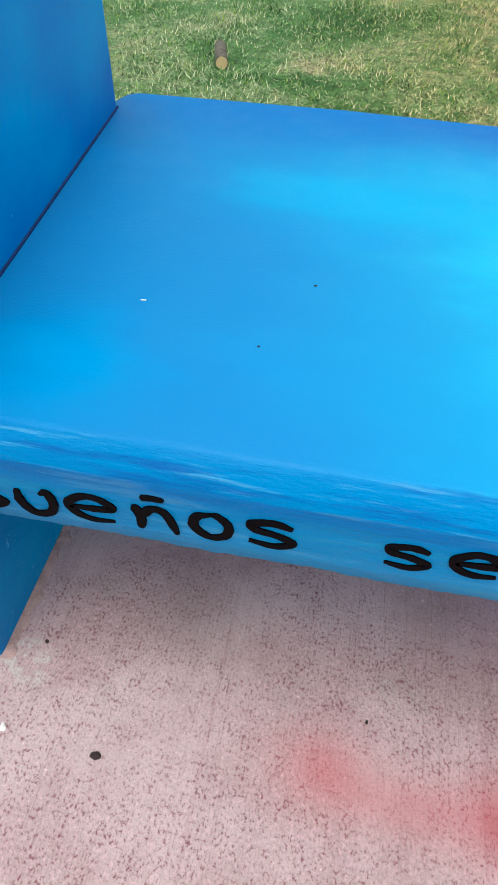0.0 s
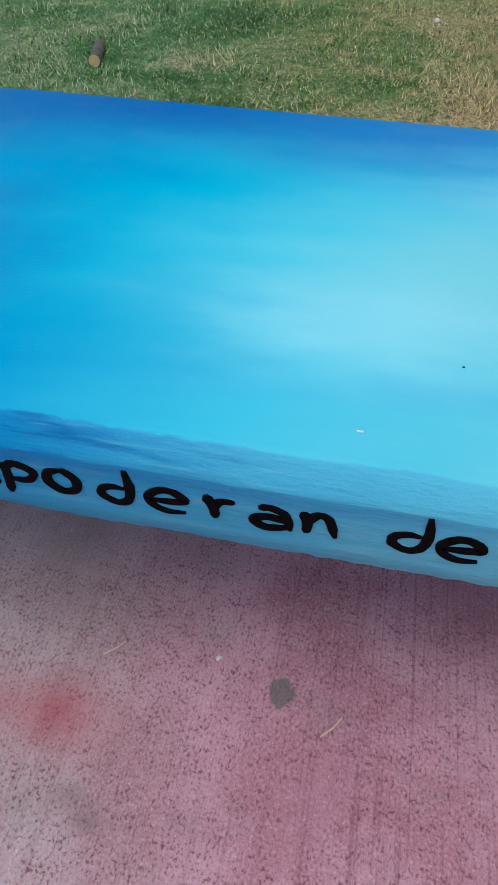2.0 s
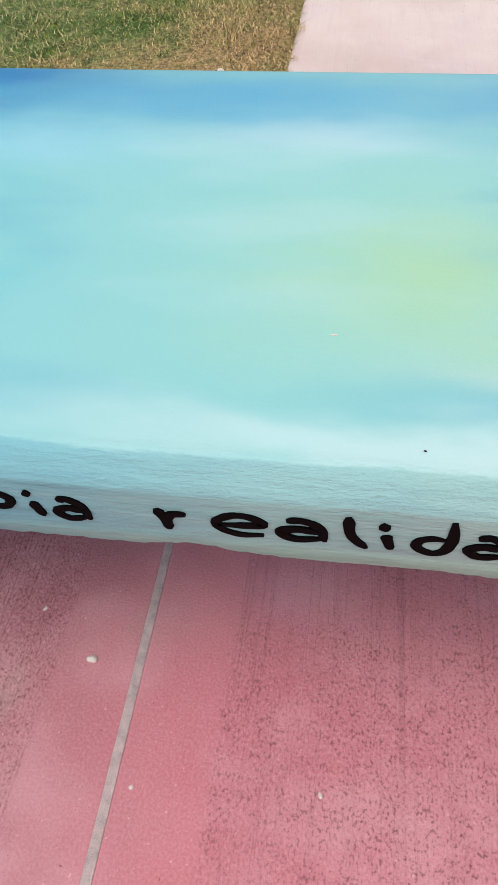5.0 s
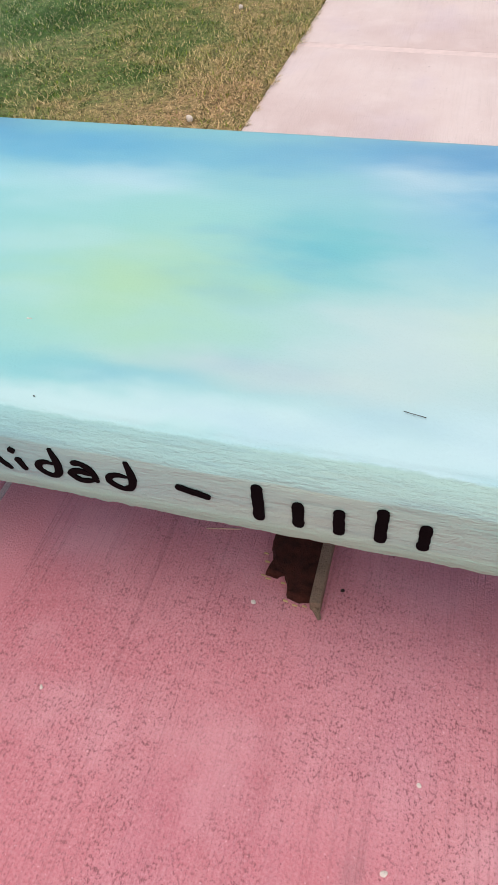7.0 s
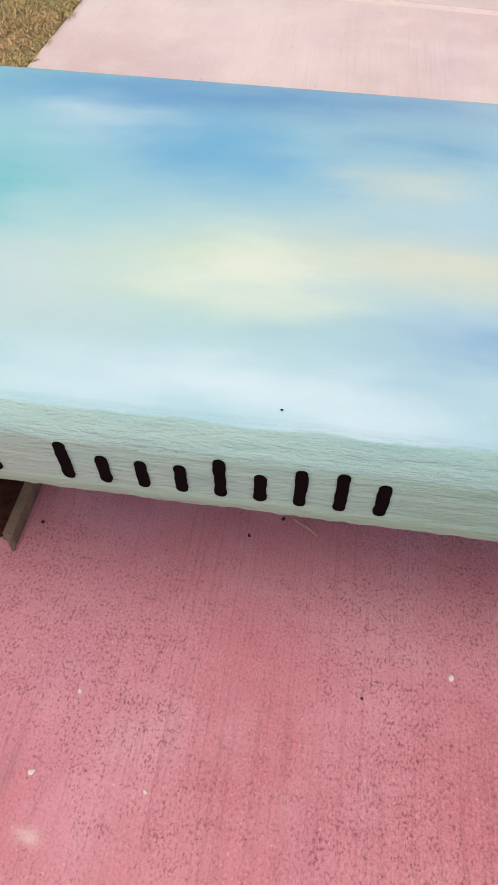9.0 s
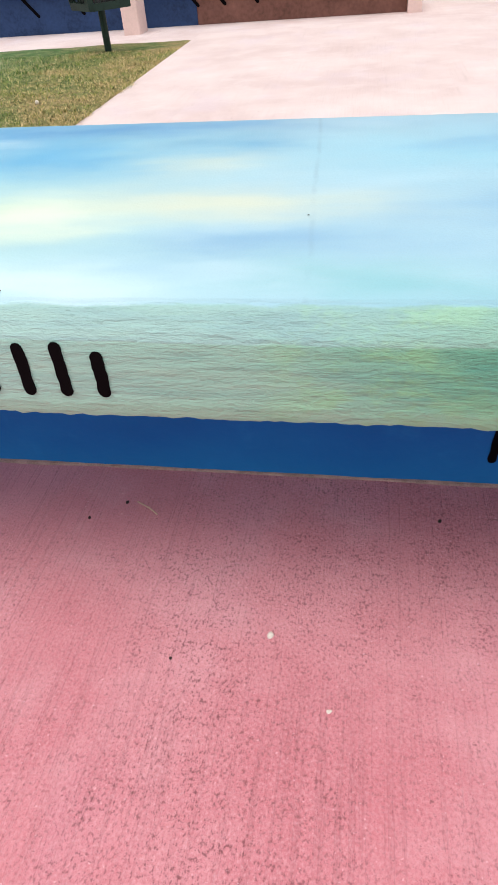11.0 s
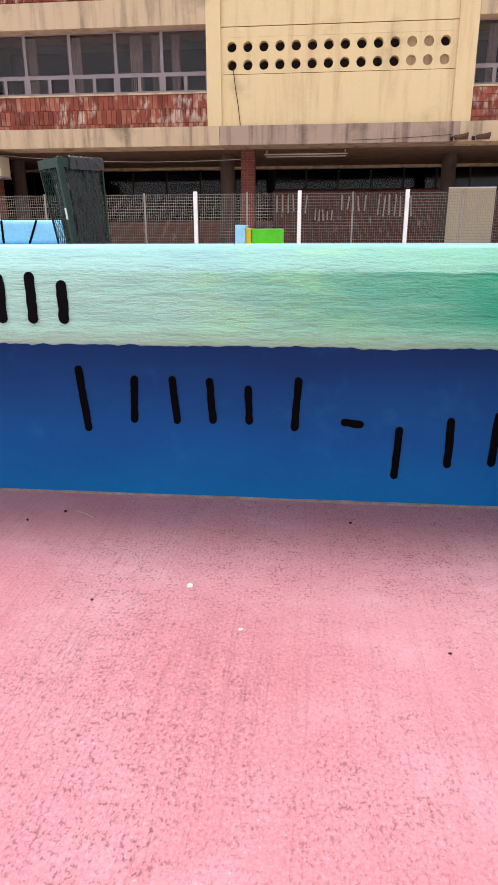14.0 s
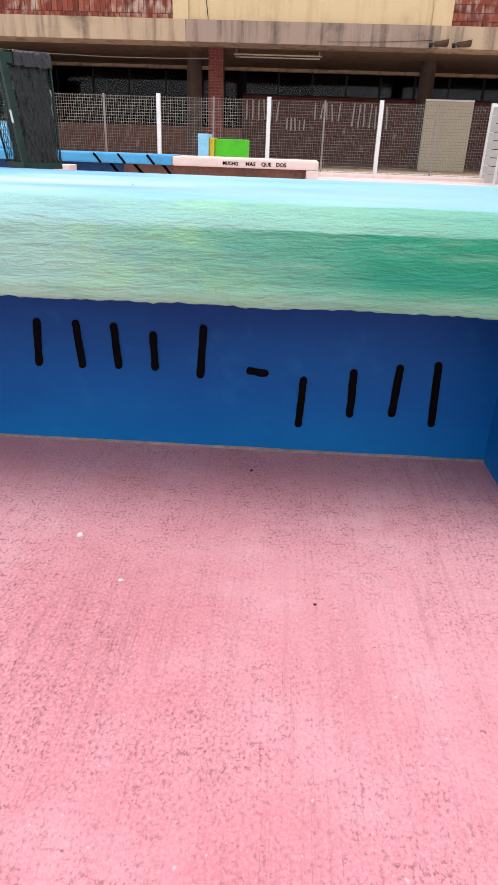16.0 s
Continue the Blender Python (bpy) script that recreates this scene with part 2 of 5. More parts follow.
def pink_concrete(name, base, deep, pale, stain=True):
    """Pigmented concrete, broomed along y, pitted in worn patches, trowelled smooth beside the joint."""
    s = Shader(name, 0.8, spec=0.22)
    s.b.inputs["Sheen Weight"].default_value = 0.15
    s.b.inputs["Sheen Roughness"].default_value = 0.6
    x, y, z = s.axes()
    dark = tuple(v * 0.42 for v in deep[:3]) + (1,)
    wobble = s.math("MULTIPLY", s.noise(20, 2), 0.012)
    margin = s.span(s.math("ABSOLUTE", s.math("SUBTRACT", x, s.math("ADD", 1.182, wobble))), 0.115, 0.125, 0.12, 1.0) if stain else 0.6
    patch = s.noise(3.4, 4, s.at(1, 0.7, 1), rough=0.6)
    streaky = s.noise(14, 4, s.at(1, 0.10, 1))
    worn = s.math("ADD", s.span(patch, 0.36, 0.66), s.math("MULTIPLY", s.math("SUBTRACT", streaky, 0.5), 1.1))
    if stain:
        old = s.span(s.math("ADD", x, s.math("MULTIPLY", s.noise(6, 3), 0.2)), 1.15, 0.85)
        worn = s.math("ADD", s.math("MULTIPLY", worn, 0.9), s.math("MULTIPLY", old, s.span(s.noise(4.2, 4, s.at(1, 1, 1, 8)), 0.38, 0.60, -0.05, 0.75)))
        worn = s.math("ADD", worn, s.math("MULTIPLY", s.span(y, 0.10, 0.52, -0.02, 0.24), 1.0))
        worn = s.math("SUBTRACT", worn, s.span(y, 0.46, 0.60, 0.0, 0.55))
        ribbed = s.math("MULTIPLY", s.span(x, 0.42, 0.75), s.span(x, 1.08, 1.0))
        worn = s.math("ADD", worn, s.math("MULTIPLY", ribbed, 0.45))
    fine = s.noise(260, 3)
    broom = s.noise(170, 4, s.at(1, 0.016, 1), rough=0.6)
    rake = s.noise(60, 3, s.at(1, 0.008, 1))
    c = s.mix(s.span(s.noise(1.7, 4), 0.3, 0.7), deep, base)
    c = s.mix(s.span(s.noise(6, 5), 0.45, 0.75, 0, 0.35), c, pale)
    c = s.mix(s.span(s.noise(3.1, 4, s.at(1, 0.6, 1, 2)), 0.5, 0.72, 0, 0.35), c, tuple(a * b for a, b in zip(base[:3], (0.86, 0.86, 1.02))) + (1,))
    if stain:
        grey = s.span(s.math("ADD", x, s.math("MULTIPLY", s.math("SUBTRACT", s.noise(2.5, 4), 0.5), 0.4)), 1.34, 0.97, 0.0, 0.9)
        mauve = s.mix(s.span(s.noise(5, 4, s.at(1, 1, 1, 3)), 0.4, 0.65), rgb(172, 112, 119), rgb(198, 146, 152))
        dusty = s.mix(s.span(s.noise(5, 4, s.at(1, 1, 1, 5)), 0.38, 0.64), rgb(158, 136, 128), rgb(182, 163, 155))
        c = s.mix(grey, c, s.mix(s.span(s.math("ADD", x, s.math("MULTIPLY", s.noise(4, 4), 0.4)), 0.45, 0.8), dusty, mauve))
        c = s.mix(s.math("MULTIPLY", s.span(s.noise(7, 4), 0.56, 0.72, 0, 0.4), grey), c, rgb(146, 142, 128))
        c = s.mix(s.math("MULTIPLY", s.span(s.noise(3.4, 4, s.at(1, 0.5, 1, 12)), 0.5, 0.68, 0, 0.35), s.math("MULTIPLY", s.span(x, 0.5, 0.9), s.span(x, 1.1, 1.0))), c, rgb(150, 112, 142))
    c = s.mix(s.span(fine, 0.35, 0.7, 0.0, 0.22), c, pale)
    groove = s.math("MULTIPLY", s.span(broom, 0.50, 0.66), margin)
    c = s.mix(s.math("MULTIPLY", groove, s.span(s.noise(5, 3, s.at(1, 0.3, 1, 5)), 0.42, 0.68, 0.03, 0.19)), c, dark)
    if stain:
        c = s.mix(s.math("MULTIPLY", s.math("MULTIPLY", groove, ribbed), 0.32), c, dark)
    c = s.mix(s.math("MULTIPLY", s.math("MULTIPLY", s.span(rake, 0.60, 0.70), margin), s.span(s.noise(3, 3, s.at(1, 0.3, 1, 9)), 0.48, 0.62, 0.0, 0.22)), c, dark)
    grain = s.math("ADD", s.math("MULTIPLY", s.noise(250, 3, s.at(1, 0.75, 1), rough=0.72), 0.75), s.math("MULTIPLY", s.noise(45, 4), 0.25))
    amount = s.math("MULTIPLY", s.span(worn, -0.1, 0.95, 0.28, 1.0), margin)
    pits = s.math("MULTIPLY", s.span(grain, 0.515, 0.63), amount)
    c = s.mix(s.math("MULTIPLY", pits, s.math("ADD", 0.8, s.math("MULTIPLY", old, 0.15)) if stain else 0.25), c, tuple(v * 0.34 for v in deep[:3]) + (1,))
    c = s.mix(s.math("MULTIPLY", s.span(grain, 0.48, 0.36), s.math("MULTIPLY", amount, 0.35)), c, pale)
    hole = s.math("SUBTRACT", s.voronoi(240, s.at(0.7, 1.2, 1)), s.math("MULTIPLY", s.math("SUBTRACT", s.noise(120, 3, rough=0.7), 0.5), 1.3))
    c = s.mix(s.math("MULTIPLY", s.span(hole, 0.09, -0.03), s.math("MULTIPLY", margin, 0.55)), c, dark)
    c = s.mix(s.math("MULTIPLY", s.span(s.noise(170, 1), 0.72, 0.76), 0.35), c, tuple(min(1, v * 1.4) for v in pale[:3]) + (1,))
    c = s.mix(s.math("MULTIPLY", s.span(s.noise(75, 2), 0.73, 0.75), 0.7), c, dark)
    if stain:
        c = blotch(s, x, y, z, c, [(0.11, 0.335, 0.08, 0.06, 0.45, rgb(190, 92, 94)), (0.22, 0.31, 0.18, 0.05, 0.4, rgb(186, 92, 96)), (0.335, 0.315, 0.09, 0.08, 0.45, rgb(180, 74, 80)),
                                   (0.325, 0.318, 0.03, 0.03, 0.3, rgb(156, 48, 56)), (0.38, 0.225, 0.03, 0.02, 0.45, rgb(120, 88, 84)), (0.41, 0.20, 0.035, 0.02, 0.45, rgb(116, 88, 84)),
                                   (0.53, 0.22, 0.05, 0.03, 0.3, rgb(126, 96, 92)), (1.99, 0.10, 0.022, 0.012, 0.55, rgb(236, 214, 210)), (1.93, 0.16, 0.02, 0.05, 0.3, rgb(150, 120, 124)),
                                   (-0.1, 0.50, 0.12, 0.10, 0.3, rgb(120, 110, 104))], 0.12)
        lime = s.math("ADD", s.math("POWER", s.math("DIVIDE", s.math("ADD", x, 0.315), 0.055), 2), s.math("POWER", s.math("DIVIDE", s.math("SUBTRACT", y, 0.385), 0.04), 2))
        c = s.mix(s.math("MULTIPLY", s.span(lime, 1.3, 0.3), s.span(s.noise(45, 4, rough=0.65), 0.45, 0.60, 0, 0.55)), c, rgb(204, 198, 186))
        d = s.math("ADD", s.math("POWER", s.math("SUBTRACT", x, 0.617), 2), s.math("POWER", s.math("SUBTRACT", y, 0.398), 2))
        c = s.mix(s.span(s.math("ADD", d, s.math("MULTIPLY", s.math("SUBTRACT", s.noise(45, 3), 0.5), 0.0013)), 0.0005, 0.0002, 0, 0.7), c, rgb(84, 92, 78))
    s.color(c)
    h = s.math("ADD", s.math("MULTIPLY", s.math("MULTIPLY", grain, s.math("ADD", 0.3, s.math("MULTIPLY", amount, 0.7))), 0.8), s.math("MULTIPLY", fine, 0.3))
    s.bump(s.math("SUBTRACT", h, s.math("MULTIPLY", groove, 0.18)), 0.9, 0.004)
    return s.m


def grass_mat(name, blades):
    s = Shader(name, 0.75, spec=0.2)
    x, y, z = s.axes()
    f = s.math("ADD", s.math("MULTIPLY", s.noise(2.4, 3, s.at(1, 1, 0.01), warp=0.4), 0.55), s.math("MULTIPLY", s.noise(11, 4, s.at(1, 1, 0.01), rough=0.65), 0.45))
    dry = s.math("ADD", s.span(x, -0.3, 1.3, -0.05, 0.10), s.math("MULTIPLY", s.span(y, 3.1, 2.2), s.span(x, 0.3, 0.8, 0.0, 0.12)))
    for cx, cy, rx, ry, k in ((0.5, 2.75, 0.32, 0.22, -0.08), (0.27, 2.46, 0.16, 0.08, -0.16), (1.0, 2.55, 0.16, 0.2, 0.12), (-0.2, 2.66, 0.26, 0.08, -0.2), (0.0, 3.5, 0.5, 0.3, -0.14), (-0.25, 2.88, 0.2, 0.12, 0.08), (-0.9, 3.0, 0.3, 0.2, 0.06)):
        d = s.math("ADD", s.math("POWER", s.math("DIVIDE", s.math("SUBTRACT", x, cx), rx), 2), s.math("POWER", s.math("DIVIDE", s.math("SUBTRACT", y, cy), ry), 2))
        dry = s.math("ADD", dry, s.math("MULTIPLY", s.math("POWER", 0.3, d), k))
    f = s.math("ADD", f, dry)
    c = s.ramp(f, [(0.30, rgb(56, 104, 48)), (0.41, rgb(90, 134, 74)), (0.50, rgb(130, 154, 102)), (0.60, rgb(170, 170, 126)), (0.8, rgb(192, 176, 140))])
    c = s.mix(s.span(s.noise(24, 4, s.at(1, 1, 0.01), rough=0.65), 0.48, 0.66, 0, 0.5), c, rgb(38, 64, 30))
    if blades:
        r = s.island()
        c = s.mix(s.span(r, 0.58, 1.0, 0.0, 0.75), c, rgb(226, 218, 176))
        c = s.mix(s.span(r, 0.5, 0.0, 0.0, 0.85), c, rgb(32, 66, 24))
        c = s.mix(s.math("MULTIPLY", s.span(r, 0.42, 0.5), s.span(r, 0.60, 0.52)), c, rgb(118, 150, 44))
    else:
        c = s.mix(s.span(s.noise(70, 4), 0.4, 0.7, 0.15, 0.8), c, rgb(58, 60, 36))
        s.bump(s.noise(90, 4), 0.8, 0.02)
    c = s.mix(s.span(x, -0.55, 0.45, 0.0, 0.85), c, (1.2, 0.94, 0.80, 1), "MULTIPLY")
    s.color(c)
    return s.m


def stained_wall(name, c, stain, k=0.6):
    """Old render or concrete with rain streaks and blotches."""
    s = Shader(name, 0.85, spec=0.2)
    streak = s.noise(2.2, 5, s.at(1.4, 1, 0.14), rough=0.62)
    spots = s.noise(0.8, 6)
    col = s.mix(s.span(streak, 0.45, 0.75, 0, k), c, stain)
    col = s.mix(s.span(spots, 0.55, 0.8, 0, k), col, tuple(v * 0.6 for v in stain[:3]) + (1,))
    col = s.mix(s.span(s.noise(14, 4), 0.5, 0.8, 0, 0.35), col, tuple(min(1, v * 1.15) for v in c[:3]) + (1,))
    s.color(col).bump(s.noise(30, 4), 0.3, 0.01)
    return s.m


def brick_mat(name, w, h, a, b, mortar, offset=0.5):
    s = Shader(name, 0.85, spec=0.2)
    swap = s.n("ShaderNodeCombineXYZ")
    x, y, z = s.axes()
    s.put(s.math("ADD", x, y), swap.inputs[0])
    s.put(z, swap.inputs[1])
    node = s.n("ShaderNodeTexBrick")
    s.put(swap.outputs[0], node.inputs["Vector"])
    node.offset = offset
    node.inputs["Color1"].default_value, node.inputs["Color2"].default_value, node.inputs["Mortar"].default_value = a, b, mortar
    node.inputs["Scale"].default_value = 1.0
    node.inputs["Mortar Size"].default_value = 0.008
    node.inputs["Brick Width"].default_value, node.inputs["Row Height"].default_value = w, h
    c = s.mix(s.span(s.noise(1.3, 5), 0.45, 0.75, 0, 0.5), node.outputs["Color"], tuple(v * 0.6 for v in b[:3]) + (1,))
    c = s.mix(s.span(s.noise(5, 5, s.at(1, 1, 0.4)), 0.62, 0.8, 0, 0.6), c, rgb(196, 176, 156))
    s.color(c).bump(node.outputs["Fac"], -0.4, 0.01)
    return s.m


def tile_mat():
    """Single clay tiles, each fired a little differently, with lime blooming out of some."""
    s = Shader("red_clay_tile", 0.8, spec=0.2)
    c = s.ramp(s.island(), [(0.05, rgb(104, 50, 40)), (0.35, rgb(120, 58, 46)), (0.7, rgb(136, 70, 54)), (0.95, rgb(152, 90, 72))])
    c = s.mix(s.span(s.noise(5, 5, s.at(1, 1, 0.35)), 0.5, 0.75, 0, 0.5), c, rgb(84, 46, 40))
    c = s.mix(s.math("MULTIPLY", s.span(s.noise(0.9, 4), 0.42, 0.6), s.span(s.noise(7, 5, s.at(1, 1, 0.4)), 0.44, 0.66, 0, 0.6)), c, rgb(204, 186, 170))
    s.color(c).bump(s.noise(30, 4), 0.3, 0.01)
    return s.m


def glass_mat(name, tone):
    s = Shader(name, 0.03, spec=0.15)
    s.b.inputs["IOR"].default_value = 1.3
    s.b.inputs["Transmission Weight"].default_value = 1.0
    s.b.inputs["Base Color"].default_value = tone
    s.bump(s.noise(1.2, 2), 0.05, 0.01)
    return s.m


M_BENCH, M_BLUE, M_BLOCK = bench_paint(), deep_blue(), block_blue()
M_PAVE = pink_concrete("pink_concrete", rgb(215, 144, 152), rgb(198, 113, 123), rgb(232, 181, 188))
M_PATH = pink_concrete("pale_pink_concrete", rgb(222, 206, 202), rgb(206, 184, 180), rgb(234, 222, 220), False)
M_JOINT = plain("joint_mortar", rgb(212, 192, 190), 0.95, vary=0.2, scale=60, bump=0.6)
M_PALEJOINT = plain("pale_trowelled_joint", rgb(226, 208, 204), 0.9, vary=0.08, scale=30, bump=0.3)
M_MORTAR = plain("pale_mortar", rgb(186, 152, 142), 0.95, vary=0.25, scale=50, bump=0.6)
M_INK = plain("black_brush_paint", rgb(7, 5, 7), 0.7, vary=0.3, scale=60, bump=0.1, spec=0.06)
M_SOIL, M_BLADES = grass_mat("turf_thatch", False), grass_mat("grass_blades", True)
M_YELLOW = stained_wall("cream_yellow_render", rgb(208, 181, 140), rgb(172, 140, 108), 0.55)
M_CONC = stained_wall("weathered_concrete", rgb(184, 158, 130), rgb(104, 84, 74), 0.75)
M_LEDGE = stained_wall("dark_weathered_concrete", rgb(158, 134, 118), rgb(80, 64, 60), 0.85)
M_RUST = plain("rusty_metal", rgb(84, 64, 52), 0.8, vary=0.3, scale=12, bump=0.3)
M_SLAT = plain("grey_white_metal", rgb(190, 186, 184), 0.5, 0.0, 0.08, 6, 0)
M_SEAM = plain("dark_seam_shade", rgb(10, 40, 86), 0.7, vary=0.3, scale=40, bump=0.3)
# Darker concrete copy; the shade beneath the floor is put into its colour.
M_SOFFIT = stained_wall("shaded_soffit_concrete", rgb(112, 90, 76), rgb(70, 55, 48), 0.7)
M_TILE = brick_mat("red_clay_tiles", 0.16, 0.23, rgb(130, 66, 52), rgb(158, 90, 72), rgb(96, 66, 56), 0.5)
M_CLAY = tile_mat()
M_BRICK = brick_mat("red_brickwork", 0.24, 0.075, rgb(92, 42, 38), rgb(110, 54, 46), rgb(104, 78, 70))
M_COLUMN = stained_wall("dirty_brown_concrete", rgb(86, 70, 62), rgb(56, 45, 42), 0.7)
M_LOWBRICK = brick_mat("orange_brickwork", 0.24, 0.075, rgb(124, 66, 48), rgb(142, 82, 60), rgb(120, 90, 78))
M_FRAME = plain("grey_aluminium_paint", rgb(136, 120, 124), 0.5, 0.0, 0.1, 4, 0)
M_GLASS = glass_mat("window_glass", (0.74, 0.64, 0.66, 1))
# Darker glass copy; the gloom of the ground floor is in its tint.
M_DIMGLASS = glass_mat("dimmed_dark_glass", (0.22, 0.19, 0.20, 1))
# Added sheets behind holes and glass; the dark of unlit rooms is their colour.
M_ROOM = plain("unlit_depth", rgb(34, 30, 31), 0.9, vary=0.2, scale=1.0, bump=0)
M_UPROOM = plain("dusky_room_backing", rgb(90, 74, 80), 0.9, vary=0.2, scale=1.0, bump=0)
M_CURTAIN = plain("pale_curtain", rgb(176, 160, 150), 0.9, vary=0.15, scale=10, bump=0)
M_WHITE = plain("white_painted_metal", rgb(226, 222, 220), 0.45, 0.0, 0.06, 6, 0)
M_WIRE = plain("galvanised_wire", rgb(146, 136, 130), 0.5, 0.3, 0.1, 6, 0)
M_DARK = plain("dark_green_metal", rgb(34, 52, 46), 0.45, 0.2, 0.3, 12, 0.1)
M_BAG = plain("black_plastic_bag", rgb(27, 22, 27), 0.24, 0.0, 0.25, 9, 0.3, 0.5)
M_BEIGE = stained_wall("beige_panel_paint", rgb(184, 170, 146), rgb(160, 146, 124), 0.3)
M_SKYBLUE = plain("light_blue_paint", rgb(146, 196, 222), 0.5, vary=0.14, scale=3, bump=0.1)
M_MIDBLUE = plain("mid_blue_paint", rgb(84, 156, 204), 0.5, vary=0.14, scale=3, bump=0.1)
M_ROSE = plain("rose_white_paint", rgb(222, 196, 188), 0.6, vary=0.08, scale=5, bump=0.1)
M_BROWN = plain("brown_painted_concrete", rgb(120, 84, 74), 0.8, vary=0.25, scale=3, bump=0.2)
M_NAVY = plain("faded_navy_paint", rgb(44, 66, 104), 0.7, vary=0.25, scale=4, bump=0.1)
M_GREEN = plain("bright_green_paint", rgb(88, 184, 40), 0.5, vary=0.12, scale=4, bump=0.1)
M_OCHRE = plain("ochre_yellow_paint", rgb(206, 172, 50), 0.5, vary=0.15, scale=6, bump=0.1)
M_WOOD = plain("rotten_wood", rgb(80, 42, 32), 0.9, vary=0.42, scale=60, bump=0.8)
M_WOODGREY = plain("weathered_grey_wood", rgb(150, 128, 108), 0.9, vary=0.25, scale=30, bump=0.8)
M_BARK = plain("grey_bark", rgb(110, 104, 92), 0.95, vary=0.3, scale=40, bump=0.8)
M_CUT = plain("cut_wood_end", rgb(206, 178, 128), 0.8, vary=0.12, scale=40, bump=0.2)
M_STONE = plain("white_pebble", rgb(226, 216, 206), 0.8, vary=0.12, scale=60, bump=0.3)
M_DIRT = plain("dark_grit", rgb(58, 46, 44), 0.95, vary=0.3, scale=60, bump=0.3)
M_STRAW = plain("dry_straw", rgb(206, 176, 150), 0.8, vary=0.15, scale=40, bump=0)
M_CHALK = plain("white_spray_paint", rgb(186, 166, 158), 0.9, vary=0.2, scale=4, bump=0)
M_BLACK = plain("black_rubber", rgb(28, 26, 26), 0.7, vary=0.2, scale=8, bump=0)


# ---- building blocks ----
def thing(name, x, y, z, label, category, group="", kind=""):
    ob = new(name)
    ob.empty_display_size = 0.1
    ob.location = (x, y, z)
    return tagged(ob, label, category, group, kind)


def part(name, bm, material, parent=None, label=""):
    """Links a bmesh, drawn at its place in the world, as one mesh under its thing or part."""
    me = bpy.data.meshes.new(name)
    if isinstance(bm, bmesh.types.BMesh):
        bmesh.ops.recalc_face_normals(bm, faces=bm.faces)
        bm.to_mesh(me)
        bm.free()
    else:
        me.from_pydata(*bm)
    me.materials.append(material)
    ob = new(name, me)
    if parent is not None:
        ob.parent = parent
        if parent.type == "EMPTY":
            ob.matrix_parent_inverse = Matrix.Translation(-parent.location)
    return tagged(ob, label)


def solid(name, bm, material, label, category, group="", kind=""):
    return tagged(part(name, bm, material), label, category, group, kind)


def box(x0, x1, y0, y1, z0, z1, bevel=0.0, bm=None, seg=2):
    bm = bm or bmesh.new()
    r = bmesh.ops.create_cube(bm, size=1)
    bmesh.ops.transform(bm, verts=r["verts"], matrix=Matrix.LocRotScale(((x0 + x1) / 2, (y0 + y1) / 2, (z0 + z1) / 2), None, (x1 - x0, y1 - y0, z1 - z0)))
    if bevel:
        bmesh.ops.bevel(bm, geom=list({e for v in r["verts"] for e in v.link_edges}), offset=bevel, segments=seg, affect="EDGES", profile=0.6)
    return bm


def rod(a, b, r, bm=None, seg=8, r2=None):
    bm = bm or bmesh.new()
    a, b = Vector(a), Vector(b)
    d = b - a
    m = Matrix.Translation((a + b) / 2) @ d.to_track_quat("Z", "Y").to_matrix().to_4x4()
    bmesh.ops.create_cone(bm, cap_ends=True, segments=seg, radius1=r, radius2=r if r2 is None else r2, depth=d.length, matrix=m)
    return bm


def wire(points, r, bm=None, seg=6):
    bm = bm or bmesh.new()
    for a, b in zip(points, points[1:]):
        rod(a, b, r, bm, seg)
    return bm


def rough_up(bm, amount, scale, seed=0.0):
    for v in bm.verts:
        n = noise.noise_vector(v.co * scale + Vector((seed, seed * 1.7, seed * 0.3)))
        v.co += n * amount
    return bm


def brush_bar(x0, z0, x1, z1, w, y, depth=0.004, bm=None, seed=0):
    """A brushed stroke, round at both ends, on a wall that faces the walk."""
    bm = bm or bmesh.new()
    a, b = Vector((x0, z0)), Vector((x1, z1))
    d = (b - a).normalized()
    s = Vector((-d.y, d.x))
    rim = []
    for k in range(11):
        p = a.lerp(b, k / 10)
        j = w * (1 + 0.22 * noise.noise(Vector((k * 0.5, seed * 3.1, 0))))
        rim.append(p + s * j * 0.5)
    for k in range(1, 6):
        q = math.pi * k / 6
        rim.append(b + (s * math.cos(q) + d * math.sin(q)) * w * 0.5)
    for k in range(10, -1, -1):
        p = a.lerp(b, k / 10)
        j = w * (1 + 0.22 * noise.noise(Vector((k * 0.5, seed * 3.1 + 9, 0))))
        rim.append(p - s * j * 0.5)
    for k in range(1, 6):
        q = math.pi * k / 6
        rim.append(a + (-s * math.cos(q) - d * math.sin(q)) * w * 0.5)
    f = bm.faces.new([bm.verts.new((p.x, y, p.y)) for p in rim])
    r = bmesh.ops.extrude_face_region(bm, geom=[f])
    for v in r["geom"]:
        if isinstance(v, bmesh.types.BMVert):
            v.co.y -= depth
    return bm


def word_mesh(text, bold=0.02):
    data = bpy.data.curves.new("word", "FONT")
    data.body, data.size, data.resolution_u, data.offset, data.extrude = text, 1.0, 3, bold, 0.5
    ob = new("word", data)
    me = bpy.data.meshes.new_from_object(ob.evaluated_get(bpy.context.evaluated_depsgraph_get()))
    bm = bmesh.new()
    bm.from_mesh(me)
    bpy.data.objects.remove(ob)
    bpy.data.curves.remove(data)
    bpy.data.meshes.remove(me)
    return bm


